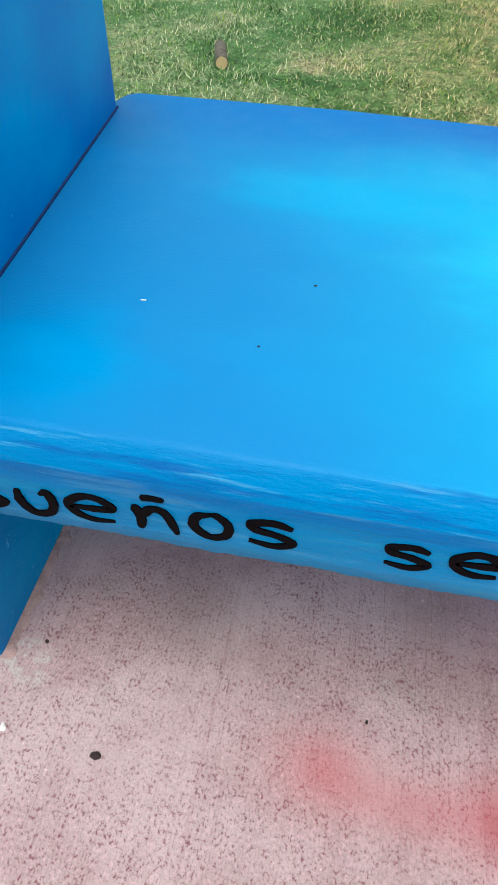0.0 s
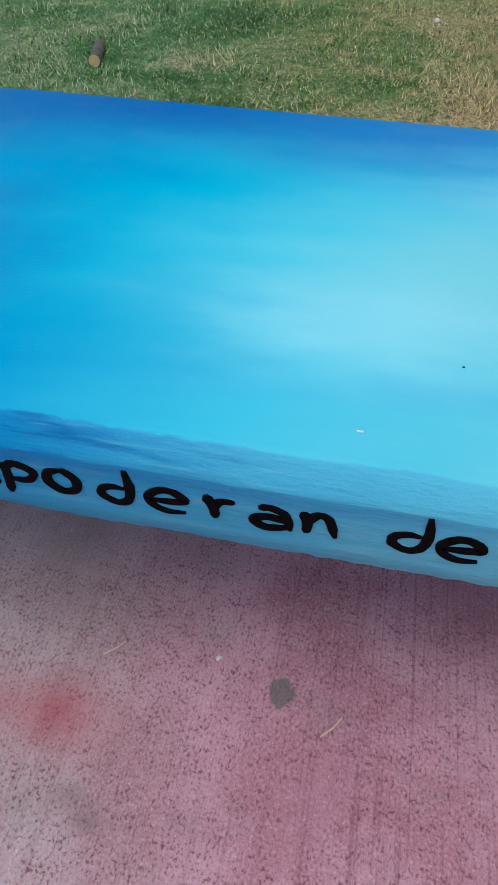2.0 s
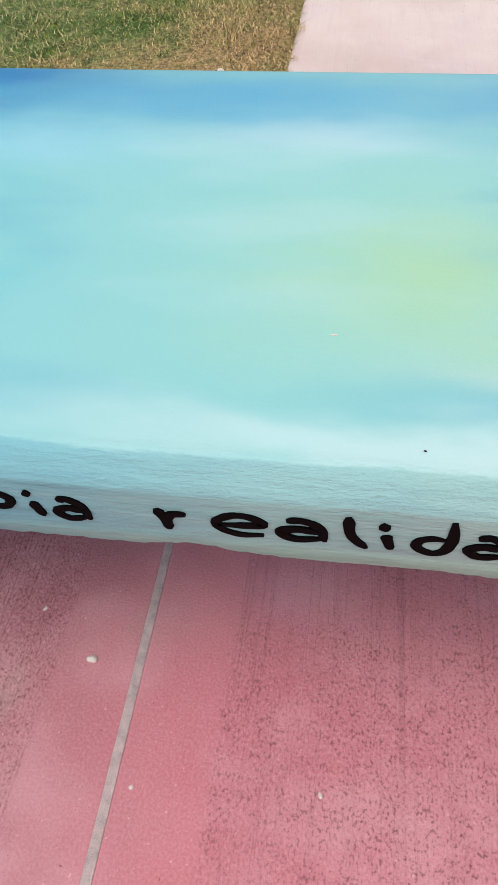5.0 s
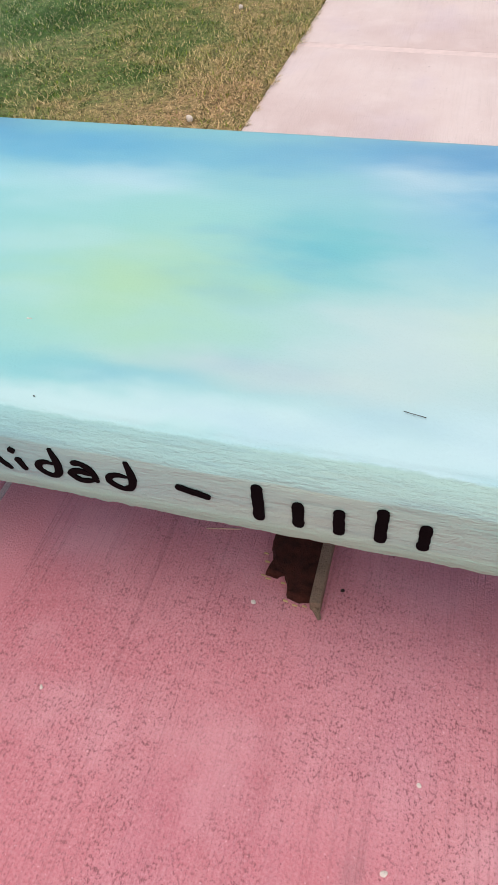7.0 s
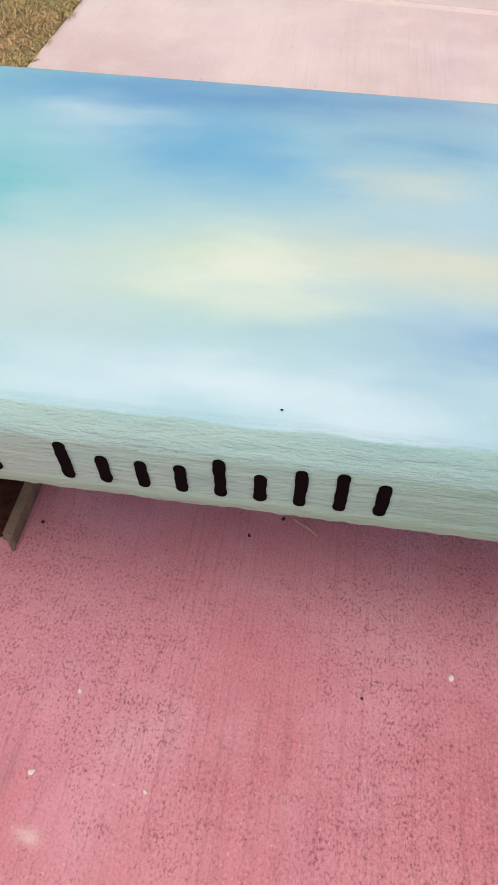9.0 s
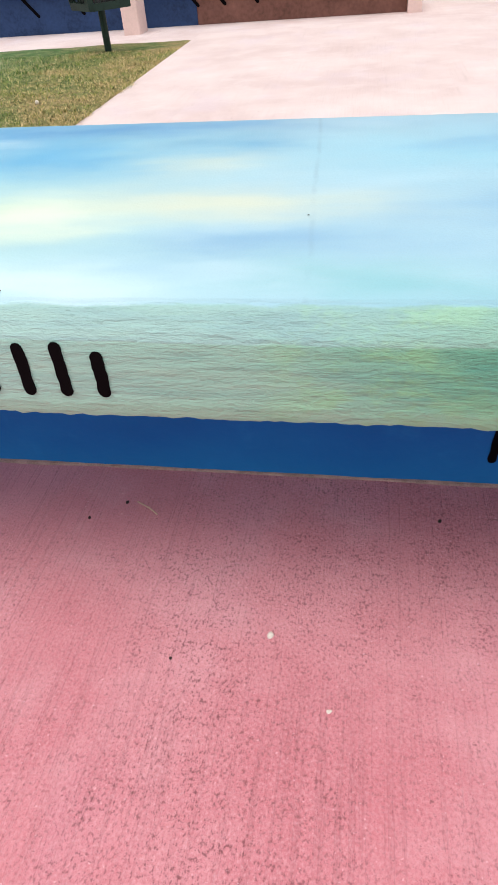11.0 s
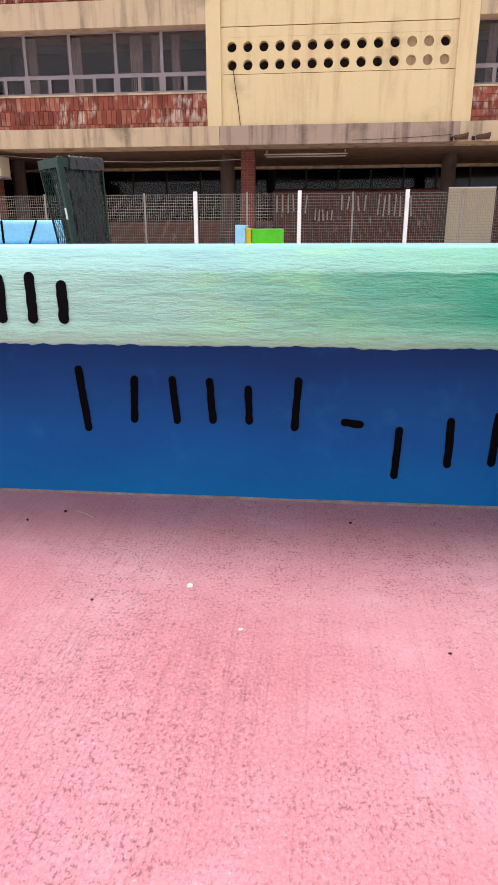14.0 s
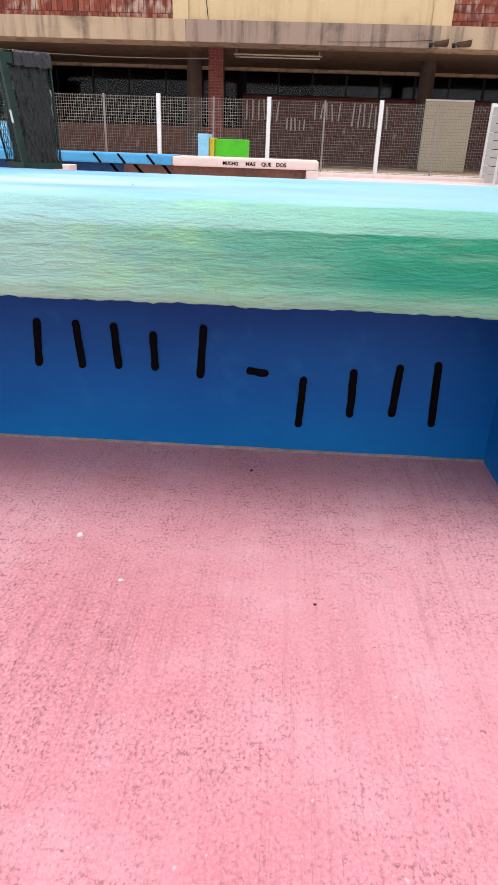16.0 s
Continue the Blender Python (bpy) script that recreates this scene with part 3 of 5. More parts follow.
def lettering(text, x0, x1, base, xheight, y, parent, slope=0.0, depth=0.0015, wobble=0.0016, bold=0.004, upper=False):
    bm = word_mesh(text, bold)
    xs = [v.co.x for v in bm.verts]
    lo, wide = min(xs), max(xs) - min(xs)
    tall = xheight / (0.73 if upper else 0.53)
    for v in bm.verts:
        u = (v.co.x - lo) / wide
        px, pz = x0 + u * (x1 - x0), base + v.co.y * tall + slope * u * (x1 - x0)
        px += wobble * noise.noise(Vector((px * 38, pz * 38, 1)))
        pz += 1.7 * wobble * noise.noise(Vector((px * 22, 5, pz * 9)))
        v.co = (px, y - depth if v.co.z > 0 else y + 0.004, pz)
    return part("lettering", bm, M_INK, parent, "black hand-brushed lettering")


# ---- ground ----
def ground_height(x, y):
    t = min(1, max(0, (y - 3.2) / 4.5))
    return -0.03 - 0.13 * t * t * (3 - 2 * t)


bm = bmesh.new()
gx = [-400, -60, -20, -8] + [-4 + 0.8 * i for i in range(16)] + [12, 24, 60, 400]
gy = [-300, -40, -10, -3, 0] + [0.8 * i for i in range(1, 14)] + [14, 20, 40, 120, 700]
grid = [[bm.verts.new((x, y, ground_height(x, y))) for x in gx] for y in gy]
for i in range(len(gy) - 1):
    for j in range(len(gx) - 1):
        bm.faces.new((grid[i][j], grid[i][j + 1], grid[i + 1][j + 1], grid[i + 1][j]))
solid("ground", bm, M_PATH, "pale pinkish concrete ground of the school yard", "ground", kind="structure")

pavement = thing("pavement", 1.2, 0, -0.03, "pink pigmented brushed concrete pavement with a mortar joint", "pavement", kind="structure")
part("paving_slab", box(-4.0, 1.181, -2.6, 1.75, -0.08, 0.0, 0.004), M_PAVE, pavement, "worn pink concrete slab, dusty grey in parts")
part("paving_slab", box(1.193, 6.5, -2.6, 1.75, -0.08, 0.0, 0.004), M_PAVE, pavement, "brushed pink concrete slab")
part("joint_strip", rough_up(box(1.1805, 1.1935, -2.6, 1.75, -0.05, -0.0015), 0.001, 30), M_JOINT, pavement, "crumbly grey mortar joint")
path = thing("path", 2.4, 4, 0, "pale pink concrete path beside the lawn", "path", kind="structure")
def cut(x, off):
    """The slanting joint across the path."""
    return 3.095 - 0.139 * (x - 1.55) + off


def slanted(ends, z0, z1):
    """A slab between two lines across the path, given as y at its two sides."""
    bm = box(1.19, 6.5, 0, 1, z0, z1, 0.003)
    (a0, a1), (b0, b1) = ends
    for v in bm.verts:
        u = (v.co.x - 1.19) / 5.31
        lo, hi = a0 + (a1 - a0) * u, b0 + (b1 - b0) * u
        v.co.y = lo + (hi - lo) * v.co.y
    return bm


part("paving_slab", slanted(((1.754, 1.754), (cut(1.19, -0.028), cut(6.5, -0.028))), -0.14, -0.004), M_PATH, path)
part("paving_slab", slanted(((cut(1.19, 0.028), cut(6.5, 0.028)), (6.2, 6.2)), -0.14, -0.004), M_PATH, path)
part("joint_strip", rough_up(slanted(((cut(1.19, -0.026), cut(6.5, -0.026)), (cut(1.19, 0.026), cut(6.5, 0.026))), -0.13, -0.006), 0.0015, 20), M_PALEJOINT, path, "smoother pale joint across the path")

# ---- lawn ----
def lawn_edge(y):
    return 1.19 + 0.045 * noise.noise(Vector((0, y * 3.1, 4))) + 0.035 * noise.noise(Vector((3, y * 11, 4)))


bm = bmesh.new()
rows = []
for i in range(70):
    y = 1.752 + 0.07 * i
    e = lawn_edge(y)
    rows.append([bm.verts.new((x, y, 0.004 + ground_height(x, y) + 0.03 + 0.012 * noise.noise(Vector((x * 2, y * 2, 0))) - (0.02 if k == 24 else 0)))
                 for k, x in enumerate([-4.4 + (e + 4.4) * j / 24 for j in range(25)])])
for a, b in zip(rows, rows[1:]):
    for j in range(24):
        bm.faces.new((a[j], a[j + 1], b[j + 1], b[j]))
lawn = solid("lawn", bm, M_SOIL, "short mown patchy lawn, green with dry brown areas", "lawn", kind="structure")

rng = np.random.default_rng(4)
N = 170000
bx = 1.22 - rng.random(N) ** 1.15 * 3.6
by = 1.8 + rng.random(N) ** 1.2 * 4.2
verts, faces = [], []
for x, y, ang, ln, lean, w in zip(bx, by, rng.random(N) * 6.283, 0.012 + 0.020 * rng.random(N), rng.random(N), 0.0012 + 0.0016 * rng.random(N)):
    if x > lawn_edge(y) + 0.015 * lean:
        continue
    clump = 0.6 + 0.9 * max(0, noise.noise(Vector((x * 4, y * 4, 2))) + 0.35)
    z = 0.002 + ground_height(x, y) + 0.03 + 0.012 * noise.noise(Vector((x * 2, y * 2, 0)))
    c, s = math.cos(ang), math.sin(ang)
    h = ln * clump
    i = len(verts)
    verts += [(x - s * w, y + c * w, z), (x + s * w, y - c * w, z), (x + c * h * (0.5 + 1.2 * lean), y + s * h * (0.5 + 1.2 * lean), z + h * (0.85 - 0.6 * lean))]
    faces.append((i, i + 1, i + 2))
for y in 1.8 + 3.6 * rng.random(5000):
    tuft = noise.noise(Vector((1, y * 5, 9))) + 0.5 * noise.noise(Vector((1, y * 17, 9)))
    if tuft < 0.02:
        continue
    x, ang, h, w = lawn_edge(y) - 0.02 * rng.random(), 6.283 * rng.random(), (0.02 + 0.05 * tuft) * (0.5 + rng.random()), 0.0018
    z = ground_height(x, y) + 0.01
    c, s = math.cos(ang), math.sin(ang)
    i = len(verts)
    verts += [(x - s * w, y + c * w, z), (x + s * w, y - c * w, z), (x + c * h * 0.7 + 0.01, y + s * h * 0.7, z + h * 0.7)]
    faces.append((i, i + 1, i + 2))
tagged(part("grass", (verts, [], faces), M_BLADES), "short mown grass blades, green and straw coloured", "grass", kind="stuff")

# ---- the painted bench ----
bench = thing("concrete_bench", 1.4, 0.8, 0, "long concrete bench painted cloudy blue to green with black lettering", "bench")
L0, L1 = -0.385, 3.62


def back_edge(x):
    return 1.238 - 0.0325 * max(x, 0) + 0.025 * min(x, 0)


def slab_mesh():
    bm = bmesh.new()
    n = 520
    rings = []
    for i in range(n + 1):
        x = L0 + (L1 - L0) * i / n
        yb = back_edge(x)
        r, d = 0.035, x - L0
        if d < r:
            yb -= r - math.sqrt(r * r - (r - d) ** 2)
        jag = 0.003 * noise.noise(Vector((x * 11, 0, 0))) + 0.0028 * noise.noise(Vector((x * 60, 3, 0))) + 0.002 * noise.noise(Vector((x * 170, 5, 0)))
        wav = 0.0015 * noise.noise(Vector((x * 9, 7, 0)))
        chip = 0.010 * max(0, 1 - abs(x - 1.30) / 0.05)
        pts = [(yb - 0.01, 0.338), (yb, 0.345), (yb, 0.438), (yb - 0.004, 0.4425), (yb - 0.012, 0.444), (0.95, 0.446), (0.7, 0.4485), (0.52, 0.4508), (0.446, 0.4515), (0.4355, 0.4505 + wav),
               (0.430, 0.4475 + wav), (0.423, 0.440 + wav), (0.416, 0.4305 + wav), (0.4115 + wav, 0.4235 + wav), (0.410 + wav, 0.417), (0.410 - wav, 0.375), (0.4102, 0.35 + 0.3 * chip), (0.4106, 0.3305 + jag + chip), (0.4135, 0.3285 + jag + chip), (0.45, 0.333)]
        rings.append([bm.verts.new((x, y, z)) for y, z in pts])
    for a, b in zip(rings, rings[1:]):
        for k in range(len(a)):
            bm.faces.new((a[k], a[(k + 1) % len(a)], b[(k + 1) % len(a)], b[k]))
    bm.faces.new(rings[0])
    bm.faces.new(rings[-1])
    return bm


slab = part("seat_slab", slab_mesh(), M_BENCH, bench, "thick seat slab painted blue, aqua, yellow and green")
for p in slab.data.polygons:
    p.use_smooth = len(p.vertices) == 4
bm = box(-0.60, -0.337, 0.43, 1.15, 0.36, 0.80, 0.008)
for v in bm.verts:
    v.co.x -= 0.07 * (v.co.y - 0.62)
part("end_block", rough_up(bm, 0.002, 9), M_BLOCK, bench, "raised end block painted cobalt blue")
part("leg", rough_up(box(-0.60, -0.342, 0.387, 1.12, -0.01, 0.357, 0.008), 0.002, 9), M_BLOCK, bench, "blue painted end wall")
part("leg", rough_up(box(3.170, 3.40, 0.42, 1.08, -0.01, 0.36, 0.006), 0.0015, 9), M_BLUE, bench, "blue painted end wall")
bm = bmesh.new()
rows = [[bm.verts.new((-0.345 + 3.52 * i / 120, 0.687 + 0.0015 * noise.noise(Vector((i * 0.3, k * 2.0, 0))), -0.01 + 0.36 * k / 6)) for i in range(121)] for k in range(7)]
for a, b in zip(rows, rows[1:]):
    for i in range(120):
        bm.faces.new((a[i], a[i + 1], b[i + 1], b[i]))
r = bmesh.ops.extrude_face_region(bm, geom=list(bm.faces))
for v in r["geom"]:
    if isinstance(v, bmesh.types.BMVert):
        v.co.y = 0.90
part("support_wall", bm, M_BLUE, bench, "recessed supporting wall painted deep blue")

def foot_mortar(x0, y0, x1, y1, seed, n=60, wide=0.012):
    """A thin uneven line of mortar where a wall meets the pavement."""
    bm = bmesh.new()
    ax, ay = Vector((x1 - x0, y1 - y0)).normalized()
    rows = []
    for i in range(n + 1):
        t = i / n
        px, py = x0 + (x1 - x0) * t, y0 + (y1 - y0) * t
        w = wide * (0.55 + 0.9 * abs(noise.noise(Vector((t * 14, seed, 0)))))
        rows.append([bm.verts.new((px, py, 0.004)), bm.verts.new((px + ay * w * 0.6, py - ax * w * 0.6, 0.0025 + 0.001 * noise.noise(Vector((t * 30, seed, 2))))), bm.verts.new((px + ay * w, py - ax * w, -0.001)), bm.verts.new((px, py, -0.001))])
    for a, b in zip(rows, rows[1:]):
        for k in range(4):
            bm.faces.new((a[k], a[(k + 1) % 4], b[(k + 1) % 4], b[k]))
    return bm


# Dark rod added where block meets seat, in place of the gap's thin shadow.
part("seam", wire([(-0.337 - 0.07 * (y - 0.62), y, 0.4525 - 0.011 * (y - 0.45)) for y in (0.44, 0.6, 0.75, 0.9, 1.0, 1.1, 1.15)], 0.0028), M_SEAM, bench, "dark navy rod for the shaded seam")
part("mortar_line", foot_mortar(-0.342, 0.688, 3.17, 0.688, 1, 240, 0.010), M_MORTAR, bench, "uneven mortar line at the foot")
part("mortar_line", foot_mortar(-0.343, 0.385, -0.343, 0.687, 5, 40, 0.022), M_MORTAR, bench, "pale crumbly mortar at the foot")
FACE = 0.4095

# a brush alphabet: each letter is one or more strokes through a few points of a unit box
BRUSH = {}
BRUSH["s"] = [[(0.95, 0.86), (0.55, 1.0), (0.08, 0.86), (0.18, 0.62), (0.62, 0.5), (0.98, 0.26), (0.6, 0.0), (0.02, 0.1)]]
BRUSH["u"] = [[(0.0, 0.95), (0.03, 0.4), (0.34, 0.0), (0.8, 0.1), (1.0, 0.5), (0.9, 1.0), (0.66, 0.9)]]
BRUSH["e"] = [[(0.06, 0.46), (0.6, 0.5), (0.97, 0.62), (0.75, 0.94), (0.38, 0.98), (0.04, 0.62), (0.14, 0.22), (0.5, 0.0), (0.98, 0.06)]]
BRUSH["n"] = [[(0.02, 1.0), (0.14, 0.5), (0.12, 0.02)], [(0.14, 0.55), (0.42, 0.95), (0.74, 0.82), (0.98, 0.0)]]
BRUSH["o"] = [[(0.5, 1.0), (0.1, 0.8), (0.04, 0.36), (0.45, 0.0), (0.9, 0.16), (0.98, 0.62), (0.7, 0.96), (0.46, 1.0)]]
BRUSH["a"] = [[(0.16, 0.94), (0.5, 1.0), (0.86, 0.72), (1.0, 0.04)], [(0.9, 0.46), (0.4, 0.56), (0.02, 0.34), (0.34, 0.02), (0.92, 0.14)]]
BRUSH["p"] = [[(0.16, 0.95), (0.14, 0.3), (0.06, -0.5)], [(0.14, 0.8), (0.5, 1.0), (0.98, 0.72), (0.78, 0.3), (0.2, 0.22)]]
BRUSH["d"] = [[(0.9, 1.6), (0.98, 0.8), (0.86, 0.2), (0.5, 0.0), (0.06, 0.26), (0.1, 0.6), (0.45, 0.76), (0.8, 0.72)]]
BRUSH["r"] = [[(0.04, 1.0), (0.28, 0.5), (0.34, 0.0)], [(0.28, 0.5), (0.55, 0.8), (1.0, 0.84)]]
BRUSH["l"] = [[(0.06, 1.5), (0.25, 0.6), (0.95, 0.0)]]
BRUSH["i"] = [[(0.5, 0.68), (0.66, 0.36), (0.86, 0.0)], [(0.15, 1.15), (0.6, 1.02)]]
BRUSH["~"] = [[(0.0, 0.0), (0.45, 0.35), (1.0, 0.1)]]


def smooth_line(pts, n=7):
    """Points along a soft curve that passes through pts."""
    p = [Vector(a) for a in pts]
    p = [2 * p[0] - p[1]] + p + [2 * p[-1] - p[-2]]
    out = []
    for k in range(1, len(p) - 2):
        for j in range(n):
            t = j / n
            out.append(0.5 * (2 * p[k] + (p[k + 1] - p[k - 1]) * t + (2 * p[k - 1] - 5 * p[k] + 4 * p[k + 1] - p[k + 2]) * t * t + (3 * p[k] - p[k - 1] - 3 * p[k + 1] + p[k + 2]) * t ** 3))
    return out + [p[-2]]


def brush_stroke(bm, line, w, y, depth, seed):
    """A flat stroke of paint along a line of x and z, full at the start and thinner towards the end."""
    n = len(line)
    front, back = [], []
    for k, q in enumerate(line):
        d = (line[min(k + 1, n - 1)] - line[max(k - 1, 0)]).normalized()
        t = k / (n - 1)
        cap = min(1, 0.45 + 2.4 * min(k, n - 1 - k) / n * 2)
        h = 0.5 * w * cap * (1.08 - 0.22 * t) * (1 + 0.16 * noise.noise(Vector((k * 0.45, seed * 2.3, 0)))) * (0.86 + 0.28 * abs(d.y))
        side = Vector((-d.y, d.x)) * h
        for rail, yy in ((front, y - depth), (back, y + 0.003)):
            rail.append((bm.verts.new((q.x + side.x, yy, q.y + side.y)), bm.verts.new((q.x - side.x, yy, q.y - side.y))))
    for k in range(n - 1):
        (a, b), (c, d) = front[k], front[k + 1]
        (e, f), (g, h) = back[k], back[k + 1]
        for quad in ((a, b, d, c), (a, c, g, e), (b, f, h, d)):
            bm.faces.new(quad)
    for (a, b), (e, f) in ((front[0], back[0]), (front[-1], back[-1])):
        bm.faces.new((a, b, f, e))


def hand_word(places, height=0.039, w=0.0086):
    """One word in brushed letters; each place is a letter with its left, right and foot."""
    bm = bmesh.new()
    k = 0
    for ch, x0, x1, foot in places:
        tall = height if ch != "~" else 0.012
        inset = w * 0.45
        for stroke in BRUSH[ch]:
            line = [Vector((x0 + inset + (x1 - x0 - 2 * inset) * a, foot + inset + (tall - 2 * inset) * b)) for a, b in smooth_line(stroke)]
            k += 1
            brush_stroke(bm, line, w, FACE, 0.0012 + 0.0003 * (k % 3), k + x0 * 50)
    return part("lettering", bm, M_INK, bench, "black hand-brushed lettering")


hand_word([("s", -0.288, -0.243, 0.343), ("u", -0.234, -0.192, 0.343), ("e", -0.185, -0.131, 0.348), ("n", -0.118, -0.069, 0.348), ("~", -0.110, -0.080, 0.396), ("o", -0.062, -0.020, 0.353), ("s", -0.010, 0.040, 0.356)], 0.043)
hand_word([("s", 0.114, 0.160, 0.359), ("e", 0.171, 0.220, 0.365)])
hand_word([("a", 0.269, 0.316, 0.360), ("p", 0.317, 0.360, 0.366), ("o", 0.365, 0.404, 0.367), ("d", 0.419, 0.459, 0.363), ("e", 0.467, 0.513, 0.363), ("r", 0.524, 0.561, 0.366), ("a", 0.570, 0.614, 0.363), ("n", 0.617, 0.657, 0.365)])
hand_word([("d", 0.698, 0.738, 0.365), ("e", 0.741, 0.786, 0.363)])
hand_word([("s", 0.847, 0.892, 0.362), ("u", 0.894, 0.923, 0.364)])
hand_word([("p", 0.973, 1.018, 0.365), ("r", 1.021, 1.052, 0.367), ("o", 1.056, 1.093, 0.364), ("p", 1.104, 1.145, 0.366), ("i", 1.151, 1.173, 0.365), ("a", 1.178, 1.216, 0.364)])
hand_word([("r", 1.273, 1.308, 0.362), ("e", 1.325, 1.377, 0.363), ("a", 1.382, 1.430, 0.364), ("l", 1.439, 1.467, 0.360), ("i", 1.464, 1.489, 0.363), ("d", 1.498, 1.535, 0.362), ("a", 1.541, 1.581, 0.363), ("d", 1.589, 1.629, 0.362)])
part("lettering", brush_bar(1.681, 0.388, 1.712, 0.380, 0.010, FACE, 0.0015), M_INK, bench, "black brushed dash")


def name_bars(spans, w, y):
    """Plain brushed bars, one for each letter, in place of a name."""
    for k, (x0, z0, x1, z1) in enumerate(spans):
        part("painted_bar", brush_bar(x0, z0, x1, z1, w, y, 0.003 if y > 0.6 else 0.0015, seed=k), M_INK, bench, "black brushed bar")


def upright(x0, x1, n, z0, heights, lean=0.0):
    return [(x0 + (x1 - x0) * (k + 0.5) / n, z0, x0 + (x1 - x0) * (k + 0.5) / n + lean, z0 + heights[k]) for k in range(n)]


name_bars(upright(1.749, 1.968, 5, 0.361, (0.050, 0.032, 0.032, 0.046, 0.032)), 0.013, FACE)
name_bars(upright(2.008, 2.380, 9, 0.362, (0.050, 0.034, 0.033, 0.034, 0.052, 0.034, 0.050, 0.052, 0.042)), 0.013, FACE)
name_bars([(2.265, 0.238, 2.275, 0.130), (2.362, 0.148, 2.366, 0.222), (2.440, 0.148, 2.434, 0.222), (2.505, 0.150, 2.500, 0.220), (2.570, 0.150, 2.568, 0.208), (2.650, 0.140, 2.655, 0.224), (2.737, 0.152, 2.764, 0.149),
           (2.828, 0.056, 2.832, 0.140), (2.918, 0.080, 2.918, 0.158), (2.992, 0.085, 2.996, 0.170), (3.064, 0.070, 3.060, 0.178)], 0.013, 0.687)

# dark bits and flecks on the seat
for x, y, r in ((0.013, 0.70, 0.0023), (-0.03, 0.58, 0.0018), (0.753, 0.58, 0.0018), (1.50, 0.452, 0.0016), (2.25, 0.455, 0.002), (2.55, 0.66, 0.0015)):
    z = 0.4515 - 0.011 * (y - 0.45)
    bm = bmesh.new()
    bmesh.ops.create_icosphere(bm, subdivisions=1, radius=r * 0.65, matrix=Matrix.LocRotScale((x, y, z + 0.0008), None, (1.5, 0.8, 0.7)))
    solid("dark_speck", bm, M_DIRT, "tiny dark grit lying on the bench seat", "grit", "specks on the seat")
solid("hair_twig", wire([(1.906, 0.511, 0.4518), (1.912, 0.508, 0.453), (1.920, 0.5065, 0.4532), (1.929, 0.506, 0.4518)], 0.00036), M_DIRT, "thin dark curved twig on the bench seat", "twig")

for x, y, a in ((-0.167, 0.632, 0.1), (0.30, 0.475, 0.3), (0.66, 0.47, 0.0), (1.42, 0.585, 0.2)):
    z = 0.4515 - 0.011 * (y - 0.45)
    bm = box(x - 0.0032, x + 0.0032, y - 0.0008, y + 0.0008, z - 0.001, z + 0.0008)
    solid("pale_fleck", rough_up(bm, 0.0006, 90), M_STONE, "tiny pale fleck stuck on the bench seat", "fleck", "flecks on the seat")

# ---- litter on the pavement ----
def pebble(x, y, r, mat, label, cat, seed):
    bm = bmesh.new()
    bmesh.ops.create_icosphere(bm, subdivisions=2, radius=r * 0.75, matrix=Matrix.LocRotScale((x, y, r * 0.2), Euler((0, 0, seed)), (1.25, 0.9, 0.6)))
    for v in bm.verts:
        v.co += noise.noise_vector(v.co * (0.9 / r) + Vector((seed, 0, 0))) * r * 0.3
        v.co.z = max(v.co.z, -0.002)
    return solid(cat, bm, mat, label, cat, cat + "s on the pavement")


for k, (x, y, r) in enumerate(((1.12, 0.399, 0.0085), (1.029, 0.463, 0.004), (1.718, 0.483, 0.0045), (1.214, 0.252, 0.004), (1.443, 0.273, 0.004), (1.969, 0.171, 0.005), (2.518, 0.375, 0.006),
                               (2.122, 0.171, 0.004), (0.521, 0.429, 0.006), (2.0, 0.28, 0.004), (2.60, 0.28, 0.004), (-0.30, 0.30, 0.006))):
    pebble(x, y, r, M_STONE, "small chalky white pebble on the pink pavement", "pebble", k * 1.3)
for k, (x, y, r) in enumerate(((-0.172, 0.29, 0.008), (-0.291, 0.42, 0.004), (0.161, 0.398, 0.003), (1.854, 0.536, 0.0042), (2.394, 0.328, 0.0028), (2.252, 0.60, 0.004), (2.848, 0.257, 0.0026), (2.2, 0.56, 0.004), (2.75, 0.60, 0.004))):
    pebble(x, y, r, M_DIRT, "dark crumb of dirt on the pink pavement", "crumb", k * 2.1)
for a, b in (((0.675, 0.352, 0.003), (0.70, 0.382, 0.003)), ((2.27, 0.60, 0.003), (2.31, 0.575, 0.003)), ((1.60, 0.60, 0.003), (1.66, 0.612, 0.003)), ((0.36, 0.40, 0.003), (0.385, 0.425, 0.003))):
    mid = ((a[0] + b[0]) / 2 + 0.003, (a[1] + b[1]) / 2, 0.004)
    solid("straw", wire([a, mid, b], 0.0012), M_STRAW, "pale dry straw lying on the pavement", "straw", "straws on the pavement")

wood = thing("broken_wood_piece", 1.77, 0.56, 0, "rotten brown piece of broken timber under the bench", "wood piece")
bm = bmesh.new()
rim = [(1.722, 0.66), (1.724, 0.585), (1.733, 0.56), (1.726, 0.535), (1.745, 0.532), (1.756, 0.54), (1.764, 0.523), (1.768, 0.502), (1.79, 0.497), (1.808, 0.503), (1.806, 0.66)]
lo = [bm.verts.new((x, y, 0.0)) for x, y in rim]
hi = [bm.verts.new((x + 0.002, y + 0.004, 0.02)) for x, y in rim]
bm.faces.new(lo)
bm.faces.new(hi)
for i in range(len(rim)):
    bm.faces.new((lo[i], lo[(i + 1) % len(rim)], hi[(i + 1) % len(rim)], hi[i]))
bmesh.ops.triangulate(bm, faces=[f for f in bm.faces if len(f.verts) > 4])
bmesh.ops.subdivide_edges(bm, edges=bm.edges, cuts=2)
